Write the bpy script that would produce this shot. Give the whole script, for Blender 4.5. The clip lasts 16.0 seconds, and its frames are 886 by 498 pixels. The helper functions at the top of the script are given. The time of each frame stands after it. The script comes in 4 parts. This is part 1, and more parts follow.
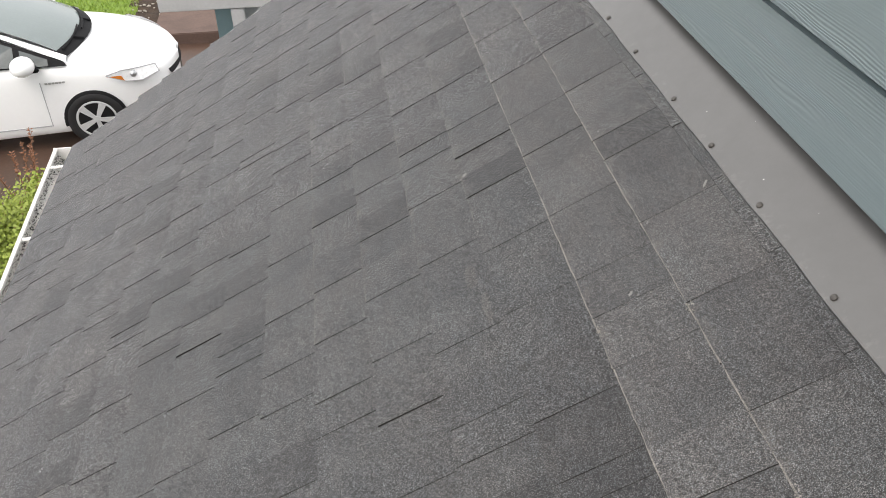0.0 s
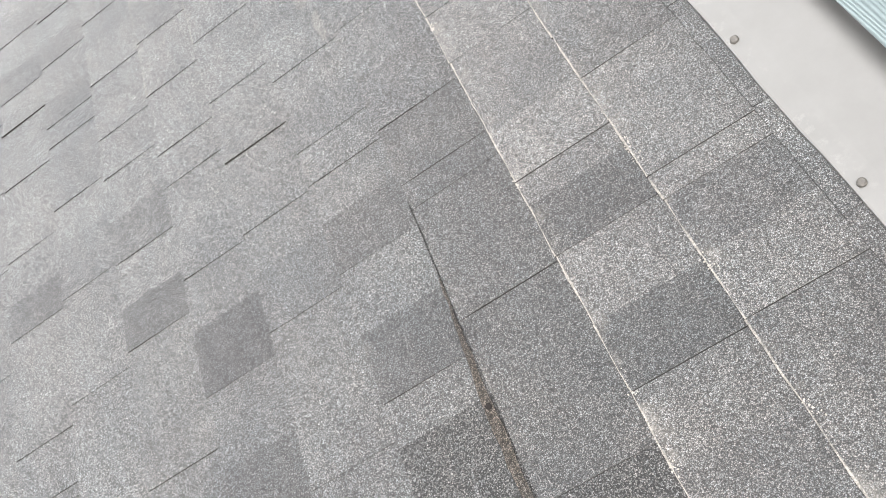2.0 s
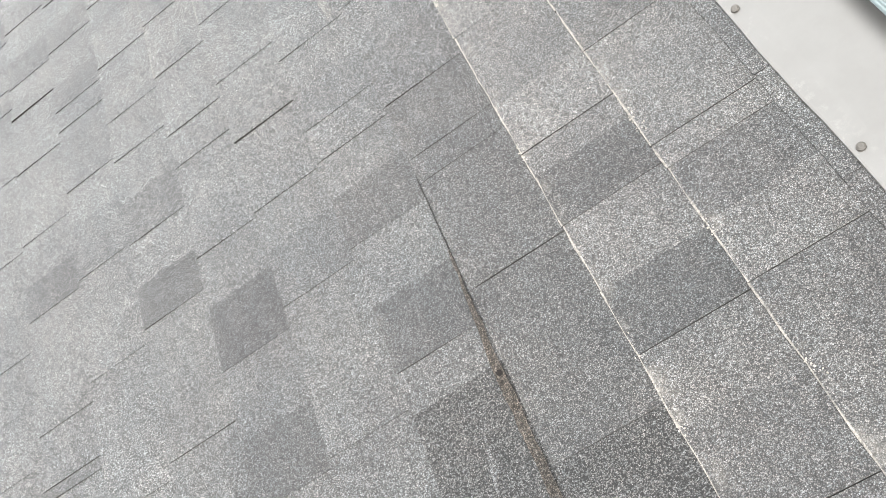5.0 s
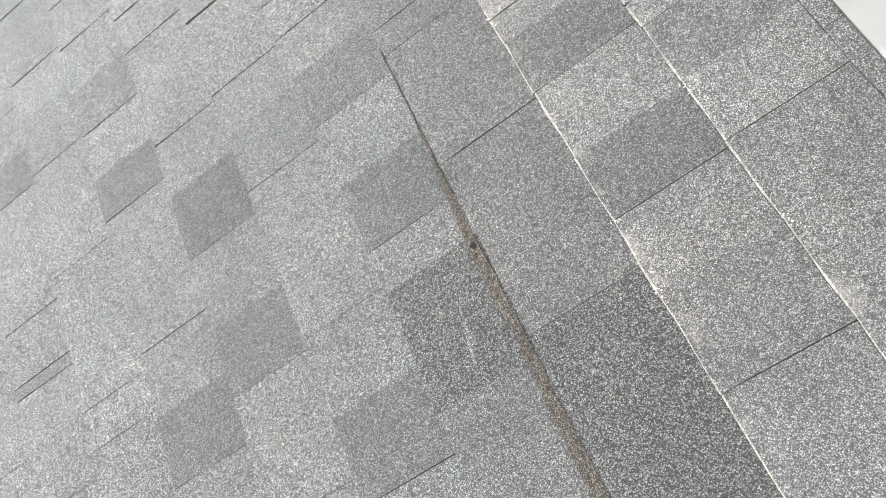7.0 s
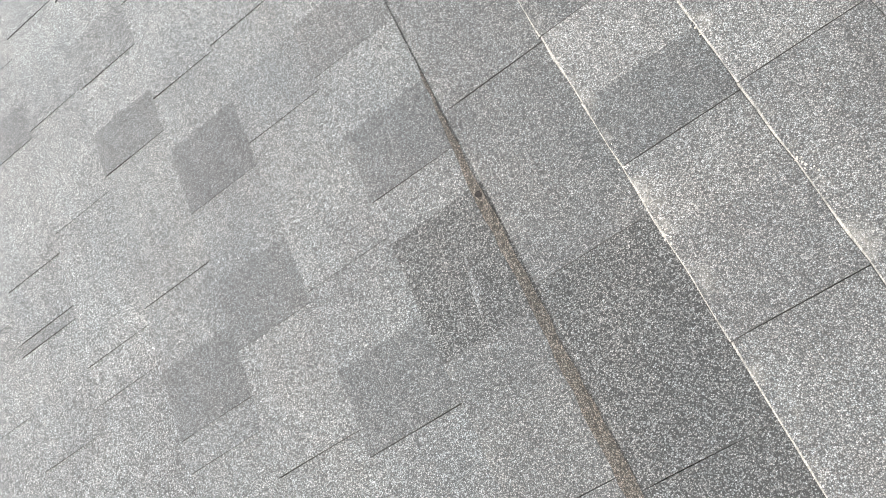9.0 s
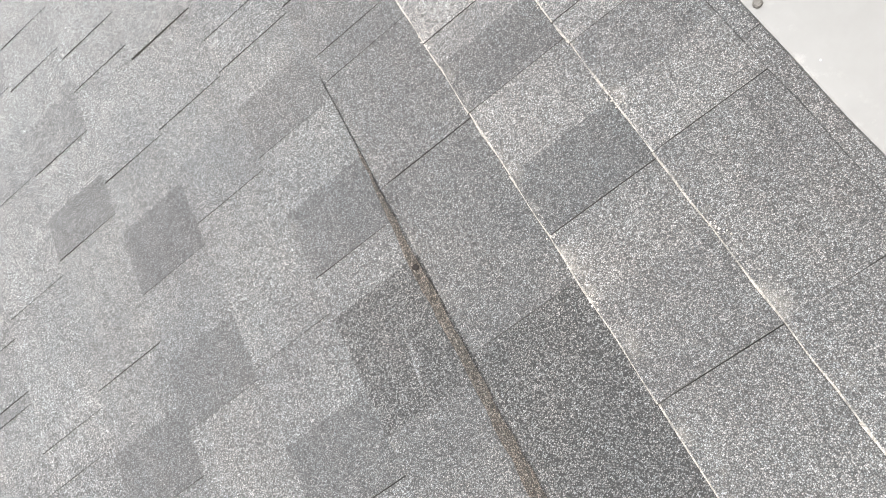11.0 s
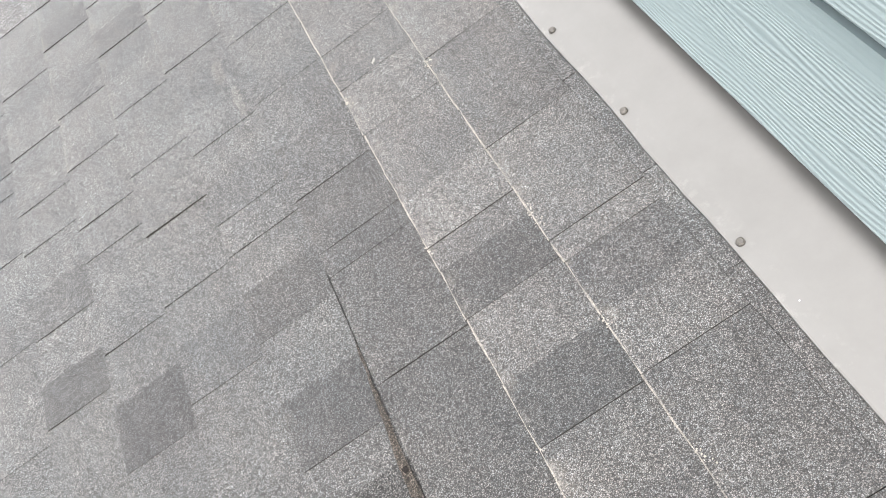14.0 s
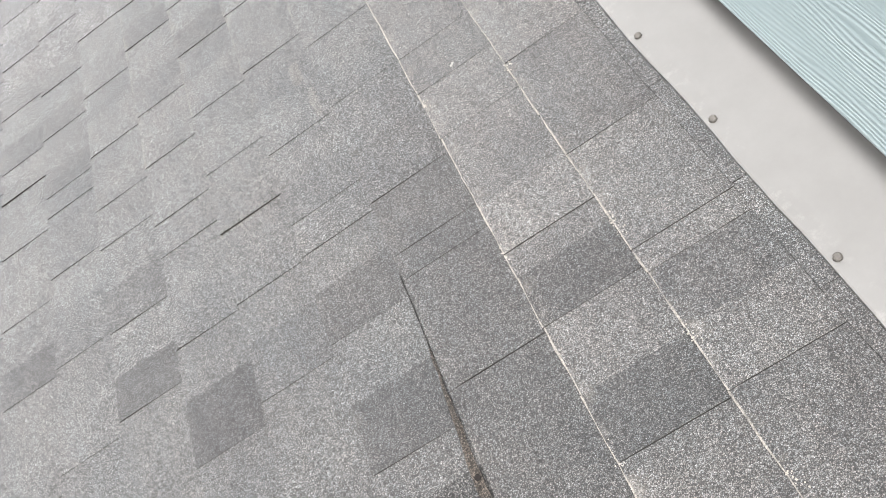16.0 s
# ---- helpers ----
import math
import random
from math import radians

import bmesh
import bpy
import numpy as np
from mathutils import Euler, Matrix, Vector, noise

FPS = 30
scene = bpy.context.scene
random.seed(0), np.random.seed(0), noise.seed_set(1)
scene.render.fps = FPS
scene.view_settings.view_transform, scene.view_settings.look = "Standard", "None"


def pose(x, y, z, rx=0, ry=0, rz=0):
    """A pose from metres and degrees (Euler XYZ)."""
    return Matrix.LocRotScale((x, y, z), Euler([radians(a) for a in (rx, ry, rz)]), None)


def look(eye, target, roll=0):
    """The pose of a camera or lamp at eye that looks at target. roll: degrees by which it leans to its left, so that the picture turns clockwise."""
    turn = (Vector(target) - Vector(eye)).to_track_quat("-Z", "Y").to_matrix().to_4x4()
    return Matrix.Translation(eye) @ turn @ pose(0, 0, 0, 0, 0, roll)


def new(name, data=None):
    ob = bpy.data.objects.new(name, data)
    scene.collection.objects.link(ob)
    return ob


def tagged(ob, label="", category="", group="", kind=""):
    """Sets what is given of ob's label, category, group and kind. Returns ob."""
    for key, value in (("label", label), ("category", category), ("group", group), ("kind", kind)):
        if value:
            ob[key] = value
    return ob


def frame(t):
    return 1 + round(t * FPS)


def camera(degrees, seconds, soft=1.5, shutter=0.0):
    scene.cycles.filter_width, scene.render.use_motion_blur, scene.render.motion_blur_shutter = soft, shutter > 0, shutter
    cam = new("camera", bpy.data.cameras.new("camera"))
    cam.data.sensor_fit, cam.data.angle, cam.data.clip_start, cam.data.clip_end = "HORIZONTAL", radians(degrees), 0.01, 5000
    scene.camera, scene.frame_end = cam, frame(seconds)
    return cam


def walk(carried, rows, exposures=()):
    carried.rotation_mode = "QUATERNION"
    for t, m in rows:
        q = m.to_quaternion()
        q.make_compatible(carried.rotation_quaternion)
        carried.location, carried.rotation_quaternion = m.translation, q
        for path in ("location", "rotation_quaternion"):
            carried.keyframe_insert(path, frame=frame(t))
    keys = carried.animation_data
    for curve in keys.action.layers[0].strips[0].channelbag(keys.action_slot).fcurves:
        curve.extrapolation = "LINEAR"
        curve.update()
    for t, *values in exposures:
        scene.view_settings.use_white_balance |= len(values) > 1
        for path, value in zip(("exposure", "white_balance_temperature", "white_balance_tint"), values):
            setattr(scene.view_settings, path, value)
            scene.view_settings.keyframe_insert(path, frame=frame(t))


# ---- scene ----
# The roof frame: x up the slope to the wall, y along the eave, z off the shingles.
PITCH = 30.26
SLOPE = pose(0, 0, 0, 0, -PITCH, 0)
cam = camera(56.70, 16.0, 0.9)
PATH = [
    (0, (0.1382, -0.2780, 1.0437), (-0.1750, 0.9127, 0.1870), -37.78),
    (0.5, (0.1441, -0.2745, 1.0239), (-0.1343, 0.8824, 0.1107), -39.25),
    (1, (0.1566, -0.3129, 0.9807), (-0.0699, 0.7245, -0.0787), -41.11),
    (1.5, (0.1521, -0.3308, 0.9521), (-0.1003, 0.6019, -0.1952), -44.25),
    (2, (0.1336, -0.3382, 0.9329), (-0.2099, 0.5209, -0.2477), -51.02),
    (2.5, (0.1169, -0.3435, 0.9192), (-0.2946, 0.4782, -0.2664), -55.81),
    (3, (0.1106, -0.3557, 0.9206), (-0.3177, 0.4633, -0.2609), -56.62),
    (3.5, (0.1221, -0.3598, 0.9362), (-0.2972, 0.4681, -0.2423), -55.94),
    (3.7, (0.1256, -0.3595, 0.9411), (-0.2811, 0.4767, -0.2359), -55.03),
    (5.8, (0.1179, -0.3565, 0.9603), (-0.2332, 0.4706, -0.2407), -53.19),
    (6, (0.1068, -0.3624, 0.9532), (-0.2413, 0.4627, -0.2501), -52.86),
    (6.5, (0.0997, -0.3664, 0.9279), (-0.2823, 0.3884, -0.3108), -56.76),
    (7, (0.0948, -0.3717, 0.9165), (-0.3239, 0.3033, -0.3559), -62.26),
    (7.5, (0.0845, -0.3768, 0.9045), (-0.3559, 0.2720, -0.3742), -64.41),
    (8, (0.0798, -0.3729, 0.9006), (-0.3785, 0.2518, -0.3838), -66.03),
    (8.2, (0.0797, -0.3719, 0.9005), (-0.3842, 0.2450, -0.3857), -66.54),
    (10.5, (0.1248, -0.3854, 0.8926), (-0.3250, 0.2552, -0.3869), -67.48),
    (11, (0.1536, -0.3924, 0.8963), (-0.2402, 0.2939, -0.3781), -63.57),
    (11.5, (0.1799, -0.4064, 0.9012), (-0.1431, 0.3123, -0.3752), -59.32),
    (12, (0.1953, -0.4048, 0.9190), (-0.0637, 0.3463, -0.3533), -54.76),
    (12.5, (0.1913, -0.3748, 0.9510), (-0.0301, 0.4768, -0.2638), -48.65),
    (13, (0.1833, -0.3617, 0.9602), (-0.0288, 0.5299, -0.2272), -46.51),
    (13.5, (0.1848, -0.3562, 0.9538), (-0.0253, 0.5343, -0.2349), -46.35),
    (14, (0.1866, -0.3661, 0.9525), (-0.0196, 0.5276, -0.2344), -46.08),
    (14.5, (0.1787, -0.3723, 0.9565), (-0.0267, 0.5230, -0.2294), -46.09),
    (15, (0.1726, -0.3636, 0.9584), (-0.0430, 0.5548, -0.2079), -46.15),
    (15.5, (0.1624, -0.3546, 0.9552), (-0.0775, 0.5852, -0.1890), -46.41),
    (16, (0.1506, -0.3482, 0.9529), (-0.1222, 0.5932, -0.1826), -46.61),
]
EXPOSURES = [(0.0, 0.68, 6560, 11), (0.5, 0.95, 6540, 11), (1.0, 1.58, 6500, 10), (1.5, 1.85, 6500, 11), (2.0, 2.02, 6500, 10), (2.5, 2.07, 6500, 10),
             (3.5, 2.13, 6500, 9), (6.0, 2.07, 6510, 8), (7.5, 2.19, 6460, 7), (10.5, 2.22, 6520, 9), (11.5, 2.10, 6530, 10), (12.5, 1.94, 6535, 10.5), (16.0, 1.94, 6550, 10.5)]
walk(cam, [(t, SLOPE @ look(eye, target, roll)) for t, eye, target, roll in PATH], EXPOSURES)

# ---- world and sun: a bright overcast day ----
world = bpy.data.worlds.new("overcast")
scene.world = world
world.use_nodes = True
wn, wl = world.node_tree.nodes, world.node_tree.links
sky = wn.new("ShaderNodeTexSky")
sky.sky_type, sky.sun_disc = "NISHITA", False
sky.sun_elevation, sky.sun_rotation = radians(60), radians(218)
sky.air_density, sky.dust_density, sky.ozone_density = 1.0, 6.0, 1.0
veil = wn.new("ShaderNodeMix")
veil.data_type = "RGBA"
veil.inputs[0].default_value = 0.72
veil.inputs[7].default_value = (10.6, 10.6, 10.5, 1)
wl.new(sky.outputs[0], veil.inputs[6])
wl.new(veil.outputs[2], wn["Background"].inputs[0])
wn["Background"].inputs[1].default_value = 0.118

sun = new("sun", bpy.data.lights.new("sun", "SUN"))
sun.data.energy, sun.data.angle, sun.data.color = 0.66, radians(34), (1.0, 0.975, 0.945)
sun.matrix_world = look((-2.0, -2.0, 5.6), (0, 0.55, 0))


# ---- materials ----
def mat(name, rough=0.6, metal=0.0, spec=0.5):
    m = bpy.data.materials.new(name)
    m.use_nodes = True
    b = m.node_tree.nodes["Principled BSDF"]
    b.inputs["Roughness"].default_value = rough
    b.inputs["Metallic"].default_value = metal
    b.inputs["Specular IOR Level"].default_value = spec
    return m, m.node_tree.nodes, m.node_tree.links, b


def ramp(nodes, links, source, stops):
    r = nodes.new("ShaderNodeValToRGB")
    while len(r.color_ramp.elements) < len(stops):
        r.color_ramp.elements.new(0.5)
    for e, (p, c) in zip(r.color_ramp.elements, stops):
        e.position = p
        e.color = (*c, 1) if isinstance(c, tuple) else (c, c, c, 1)
    links.new(source, r.inputs[0])
    return r.outputs[0]


def mix(nodes, links, kind, fac, a, b):
    m = nodes.new("ShaderNodeMix")
    m.data_type, m.blend_type = "RGBA", kind
    for slot, v in ((0, fac), (6, a), (7, b)):
        if isinstance(v, bpy.types.NodeSocket):
            links.new(v, m.inputs[slot])
        elif isinstance(v, tuple):
            m.inputs[slot].default_value = (*v, 1)
        else:
            m.inputs[slot].default_value = v
    return m.outputs[2]


def noise_tex(nodes, links, coord, scale, detail=4.0, rough=0.55, stretch=None):
    n = nodes.new("ShaderNodeTexNoise")
    n.inputs["Scale"].default_value, n.inputs["Detail"].default_value, n.inputs["Roughness"].default_value = scale, detail, rough
    if stretch:
        mp = nodes.new("ShaderNodeMapping")
        mp.inputs["Scale"].default_value = stretch
        links.new(coord, mp.inputs[0])
        coord = mp.outputs[0]
    links.new(coord, n.inputs["Vector"])
    return n.outputs["Fac"]


def bump(nodes, links, b, height, strength, distance):
    k = nodes.new("ShaderNodeBump")
    k.inputs["Strength"].default_value, k.inputs["Distance"].default_value = strength, distance
    links.new(height, k.inputs["Height"])
    links.new(k.outputs[0], b.inputs["Normal"])


def simple(name, colour, rough=0.6, metal=0.0, spec=0.5, vary=0.15, scale=12.0, relief=0.0):
    """A plain finish with mottling at two scales."""
    m, n, l, b = mat(name, rough, metal, spec)
    co = n.new("ShaderNodeTexCoord").outputs["Object"]
    big, fine = noise_tex(n, l, co, scale), noise_tex(n, l, co, scale * 14)
    both = mix(n, l, "MIX", 0.4, big, fine)
    dark, light = tuple(c * (1 - vary) for c in colour), tuple(min(1, c * (1 + vary)) for c in colour)
    l.new(ramp(n, l, both, [(0.3, dark), (0.7, light)]), b.inputs["Base Color"])
    if relief:
        bump(n, l, b, fine, 0.5, relief)
    return m


def granules(name, tone, spread, islands=False, tint=(1.0, 1.0, 1.0), grime=0.5, coarse=0.24, slope_fade=0.05, fine=640, flake=320, q=0.66):
    """Mineral granules on asphalt: speckle, blotches, a tone of its own for each piece and pale dust along worn edges."""
    m, n, l, b = mat(name, 0.68, 0.0, 0.36)
    b.inputs["Sheen Weight"].default_value, b.inputs["Sheen Roughness"].default_value = 0.17, 0.45
    co = n.new("ShaderNodeTexCoord").outputs["Object"]
    grain = n.new("ShaderNodeTexVoronoi")
    grain.inputs["Scale"].default_value = fine
    l.new(co, grain.inputs["Vector"])
    bw = n.new("ShaderNodeSeparateColor")
    l.new(grain.outputs["Color"], bw.inputs[0])
    lo, hi = 1 - spread, 1 + spread
    speck = ramp(n, l, bw.outputs[0], [(p, tuple(tone * (1 + q * (v - 1)) * c for c in tint)) for p, v in
                                       ((0.0, lo * 0.5), (0.33, lo * 0.95), (0.62, hi * 1.05), (0.92, hi * 1.42), (1.0, hi * 2.0))])
    pits = ramp(n, l, grain.outputs["Distance"], [(0.26, 1.16), (0.66, 0.26)])
    col = mix(n, l, "MULTIPLY", 1.0, speck, pits)
    chips = n.new("ShaderNodeTexVoronoi")
    chips.inputs["Scale"].default_value = flake
    l.new(co, chips.inputs["Vector"])
    chip = n.new("ShaderNodeSeparateColor")
    l.new(chips.outputs["Color"], chip.inputs[0])
    col = mix(n, l, "MULTIPLY", 1.0, col, ramp(n, l, chip.outputs[0], [(0.0, 1 - coarse), (0.5, 0.98), (1.0, 1 + 1.15 * coarse)]))
    col = mix(n, l, "MULTIPLY", 1.0, col, ramp(n, l, bw.outputs[2], [(0.0, (1.05, 0.99, 0.96)), (0.5, (1.0, 1.0, 1.0)), (1.0, (0.95, 1.01, 1.05))]))
    clump = ramp(n, l, noise_tex(n, l, co, 90, 3), [(0.3, 0.90), (0.7, 1.10)])
    col = mix(n, l, "MULTIPLY", 1.0, col, clump)
    col = mix(n, l, "MULTIPLY", 1.0, col, ramp(n, l, noise_tex(n, l, co, 170, 2, 0.7), [(0.33, 0.90), (0.67, 1.10)]))
    blotch = ramp(n, l, noise_tex(n, l, co, 7.0, 5), [(0.3, (0.86, 0.86, 0.87)), (0.7, (1.13, 1.125, 1.11))])
    col = mix(n, l, "MULTIPLY", 1.0, col, blotch)
    own = n.new("ShaderNodeNewGeometry").outputs["Random Per Island"] if islands else n.new("ShaderNodeObjectInfo").outputs["Random"]
    col = mix(n, l, "MULTIPLY", 1.0, col, ramp(n, l, own, [(0.0, (0.90, 0.90, 0.915)), (0.5, (1.0, 0.995, 1.0)), (1.0, (1.085, 1.075, 1.075))]))
    brown = ramp(n, l, noise_tex(n, l, co, 3.1, 4), [(0.5, 0.0), (0.8, grime * 0.5)])
    col = mix(n, l, "MIX", brown, col, mix(n, l, "MULTIPLY", 1.0, col, (1.07, 1.005, 0.965)))
    col = mix(n, l, "MULTIPLY", 1.0, col, ramp(n, l, noise_tex(n, l, co, 4.7, 3), [(0.36, (0.982, 1.000, 1.012)), (0.64, (1.012, 0.996, 0.990))]))
    # each tab is slightly paler at its butt and darker towards its upper end
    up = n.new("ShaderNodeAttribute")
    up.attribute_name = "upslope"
    col = mix(n, l, "MULTIPLY", 1.0, col, ramp(n, l, up.outputs["Fac"], [(0.0, 1 + slope_fade), (0.45, 1.0), (0.95, 1 - 0.85 * slope_fade)]))
    at = n.new("ShaderNodeAttribute")
    at.attribute_name = "edge_dust"
    line = mix(n, l, "MULTIPLY", 1.0, ramp(n, l, at.outputs["Fac"], [(0.42, 0.0), (0.62, 1.0)]), ramp(n, l, noise_tex(n, l, co, 30, 5, 0.7), [(0.34, 0.4), (0.54, 1.0)]))
    patch = mix(n, l, "MULTIPLY", 1.0, ramp(n, l, at.outputs["Fac"], [(0.02, 0.0), (0.45, 0.9)]), ramp(n, l, noise_tex(n, l, co, 13, 6, 0.75), [(0.50, 0.0), (0.66, 0.55)]))
    ragged = mix(n, l, "LIGHTEN", 1.0, line, patch)
    grit = mix(n, l, "MULTIPLY", 1.0, (0.215, 0.201, 0.180), ramp(n, l, bw.outputs[1], [(0.0, 0.55), (1.0, 1.35)]))
    col = mix(n, l, "MIX", ragged, col, grit)
    l.new(col, b.inputs["Base Color"])
    bump(n, l, b, bw.outputs[0], 0.3, 0.0008)
    return m


SHINGLE = granules("shingle_grey", 0.0940, 0.44, tint=(0.985, 1.0, 1.0), coarse=0.26)
SHINGLE_MID = granules("shingle_grey_further", 0.0980, 0.56, tint=(0.985, 1.0, 1.0), coarse=0.32, slope_fade=0.06, fine=640, flake=330, q=0.88)
SHINGLE_MID_DARK = granules("shingle_charcoal_further", 0.0730, 0.46, tint=(0.99, 1.0, 1.01), coarse=0.32, slope_fade=0.06, fine=640, flake=330, q=0.88)
SHINGLE_MID_DIM = granules("shingle_dim_further", 0.0830, 0.50, coarse=0.32, slope_fade=0.06, fine=640, flake=330, q=0.88)
SHINGLE_DARK = granules("shingle_charcoal", 0.0635, 0.42, tint=(0.99, 1.0, 1.01), grime=0.3)
SHINGLE_DEEP = granules("shingle_deep_charcoal", 0.0440, 0.70, q=1.0, tint=(1.0, 1.0, 1.0), grime=0.3)
SHINGLE_LIGHT = granules("shingle_light", 0.1189, 0.36, tint=(1.012, 1.0, 0.985))
SHINGLE_SOFT = granules("shingle_soft_grey", 0.0865, 0.34, coarse=0.26)
SHINGLE_DIM = granules("shingle_dim", 0.0690, 0.50)
SHINGLE_PALE = granules("shingle_pale", 0.1045, 0.31, tint=(1.006, 1.0, 0.992))
SHINGLE_FAR = granules("shingle_grey_field", 0.0996, 0.62, islands=True, coarse=0.58, slope_fade=0.12, fine=560, flake=260, q=1.1)
SHINGLE_FAR_DIM = granules("shingle_dim_field", 0.0877, 0.5, islands=True, coarse=0.58, slope_fade=0.12, fine=560, flake=260, q=1.1)
SHINGLE_FAR_DARK = granules("shingle_charcoal_field", 0.0749, 0.46, islands=True, coarse=0.58, slope_fade=0.12, fine=560, flake=260, q=1.1)
ASPHALT_EDGE = simple("asphalt_edge", (0.026, 0.025, 0.023), 0.9, vary=0.4, scale=60)
SEALANT = granules("weathered_sealant", 0.0952, 0.35, tint=(1.12, 1.0, 0.88))
EDGE_GAP = granules("edge_gap_dark", 0.0558, 0.4)
RUST = simple("rusty_nail", (0.010, 0.007, 0.006), 0.8, 0.3, vary=0.4, scale=150)
SCREW = simple("screw_head", (0.105, 0.098, 0.090), 0.6, 0.4, vary=0.3, scale=160)
WHITE_METAL = simple("white_gutter_metal", (0.75, 0.74, 0.71), 0.45, 0.0, vary=0.14, scale=9)
GUTTER_IN = simple("gutter_inside", (0.5, 0.5, 0.49), 0.6, vary=0.4, scale=14)
MUCK = simple("gutter_muck", (0.016, 0.015, 0.013), 0.9, vary=0.5, scale=40, relief=0.01)
BOARD = simple("painted_board", (0.42, 0.42, 0.41), 0.6, vary=0.1, scale=5)
TEAL_WALL = simple("teal_wall_paint", (0.22, 0.32, 0.345), 0.6, vary=0.12, scale=6)
PORCH_GREY = simple("porch_grey_metal", (0.47, 0.46, 0.46), 0.5, vary=0.1, scale=4)
SLAB = simple("stained_concrete", (0.115, 0.073, 0.057), 0.75, vary=0.3, scale=3, relief=0.004)
DRIVE = simple("wet_driveway", (0.08, 0.047, 0.033), 0.45, vary=0.35, scale=2.2, relief=0.004)
EARTH = simple("earth", (0.05, 0.045, 0.028), 0.95, vary=0.4, scale=0.6, relief=0.02)
MULCH = simple("bark_mulch", (0.05, 0.032, 0.02), 0.95, vary=0.6, scale=9, relief=0.03)
TURF = simple("turf", (0.17, 0.26, 0.04), 0.9, vary=0.35, scale=5, relief=0.02)
LEAF = simple("shrub_leaf", (0.25, 0.31, 0.045), 0.55, vary=0.45, scale=6)
DRY_STEM = simple("reddish_dry_stem", (0.30, 0.15, 0.09), 0.8, vary=0.3, scale=12)
STONE = simple("pebble", (0.36, 0.33, 0.28), 0.8, vary=0.3, scale=20)
CAR_WHITE = simple("white_car_paint", (0.93, 0.935, 0.935), 0.18, vary=0.02, scale=2)
RUBBER = simple("tyre_rubber", (0.018, 0.018, 0.019), 0.8, vary=0.2, scale=30)
ALLOY = simple("silver_alloy", (0.62, 0.63, 0.64), 0.4, 0.15, vary=0.1, scale=20)
BLACK_TRIM = simple("black_trim", (0.012, 0.012, 0.013), 0.7, spec=0.2, vary=0.2, scale=20)
AMBER = simple("amber_lens", (0.62, 0.2, 0.03), 0.2, vary=0.1, scale=30)
LAMP_LENS = simple("lamp_lens", (0.86, 0.865, 0.87), 0.1, 0.1, vary=0.2, scale=25)
SEAM = simple("panel_seam", (0.4, 0.4, 0.41), 0.6, vary=0.1, scale=20)
LETTERS = simple("badge_chrome", (0.55, 0.56, 0.57), 0.3, 0.8, vary=0.1, scale=30)
CAR_GLASS = simple("tinted_car_glass", (0.05, 0.065, 0.065), 0.04, vary=0.15, scale=3, spec=1.0)
CAR_SCREEN = simple("windscreen_glass", (0.17, 0.205, 0.20), 0.22, vary=0.06, scale=3, spec=1.0)


def flashing_material():
    m, n, l, b = mat("painted_flashing", 0.34, 0.0, 0.9)
    co = n.new("ShaderNodeTexCoord").outputs["Object"]
    col = ramp(n, l, noise_tex(n, l, co, 5.0, 5), [(0.3, (0.101, 0.098, 0.093)), (0.7, (0.117, 0.114, 0.109))])
    film = ramp(n, l, noise_tex(n, l, co, 26, 6, 0.7), [(0.35, (0.95, 0.95, 0.94)), (0.7, (1.05, 1.05, 1.05))])
    col = mix(n, l, "MULTIPLY", 1.0, col, film)
    dots = n.new("ShaderNodeTexVoronoi")
    dots.inputs["Scale"].default_value = 34
    l.new(co, dots.inputs["Vector"])
    some = n.new("ShaderNodeSeparateColor")
    l.new(dots.outputs["Color"], some.inputs[0])
    spot = ramp(n, l, dots.outputs["Distance"], [(0.04, 1.0), (0.06, 0.0)])
    rare = ramp(n, l, some.outputs[0], [(0.78, 0.0), (0.79, 0.9)])
    col = mix(n, l, "MIX", mix(n, l, "MULTIPLY", 1.0, spot, rare), col, (0.75, 0.74, 0.71))
    at = n.new("ShaderNodeAttribute")
    at.attribute_name = "edge_dust"
    scuff = mix(n, l, "MULTIPLY", 1.0, at.outputs["Fac"], ramp(n, l, noise_tex(n, l, co, 55, 6, 0.7), [(0.54, 0.0), (0.66, 0.6)]))
    col = mix(n, l, "MIX", scuff, col, (0.19, 0.185, 0.175))
    l.new(col, b.inputs["Base Color"])
    bump(n, l, b, noise_tex(n, l, co, 9, 3), 0.15, 0.004)
    return m


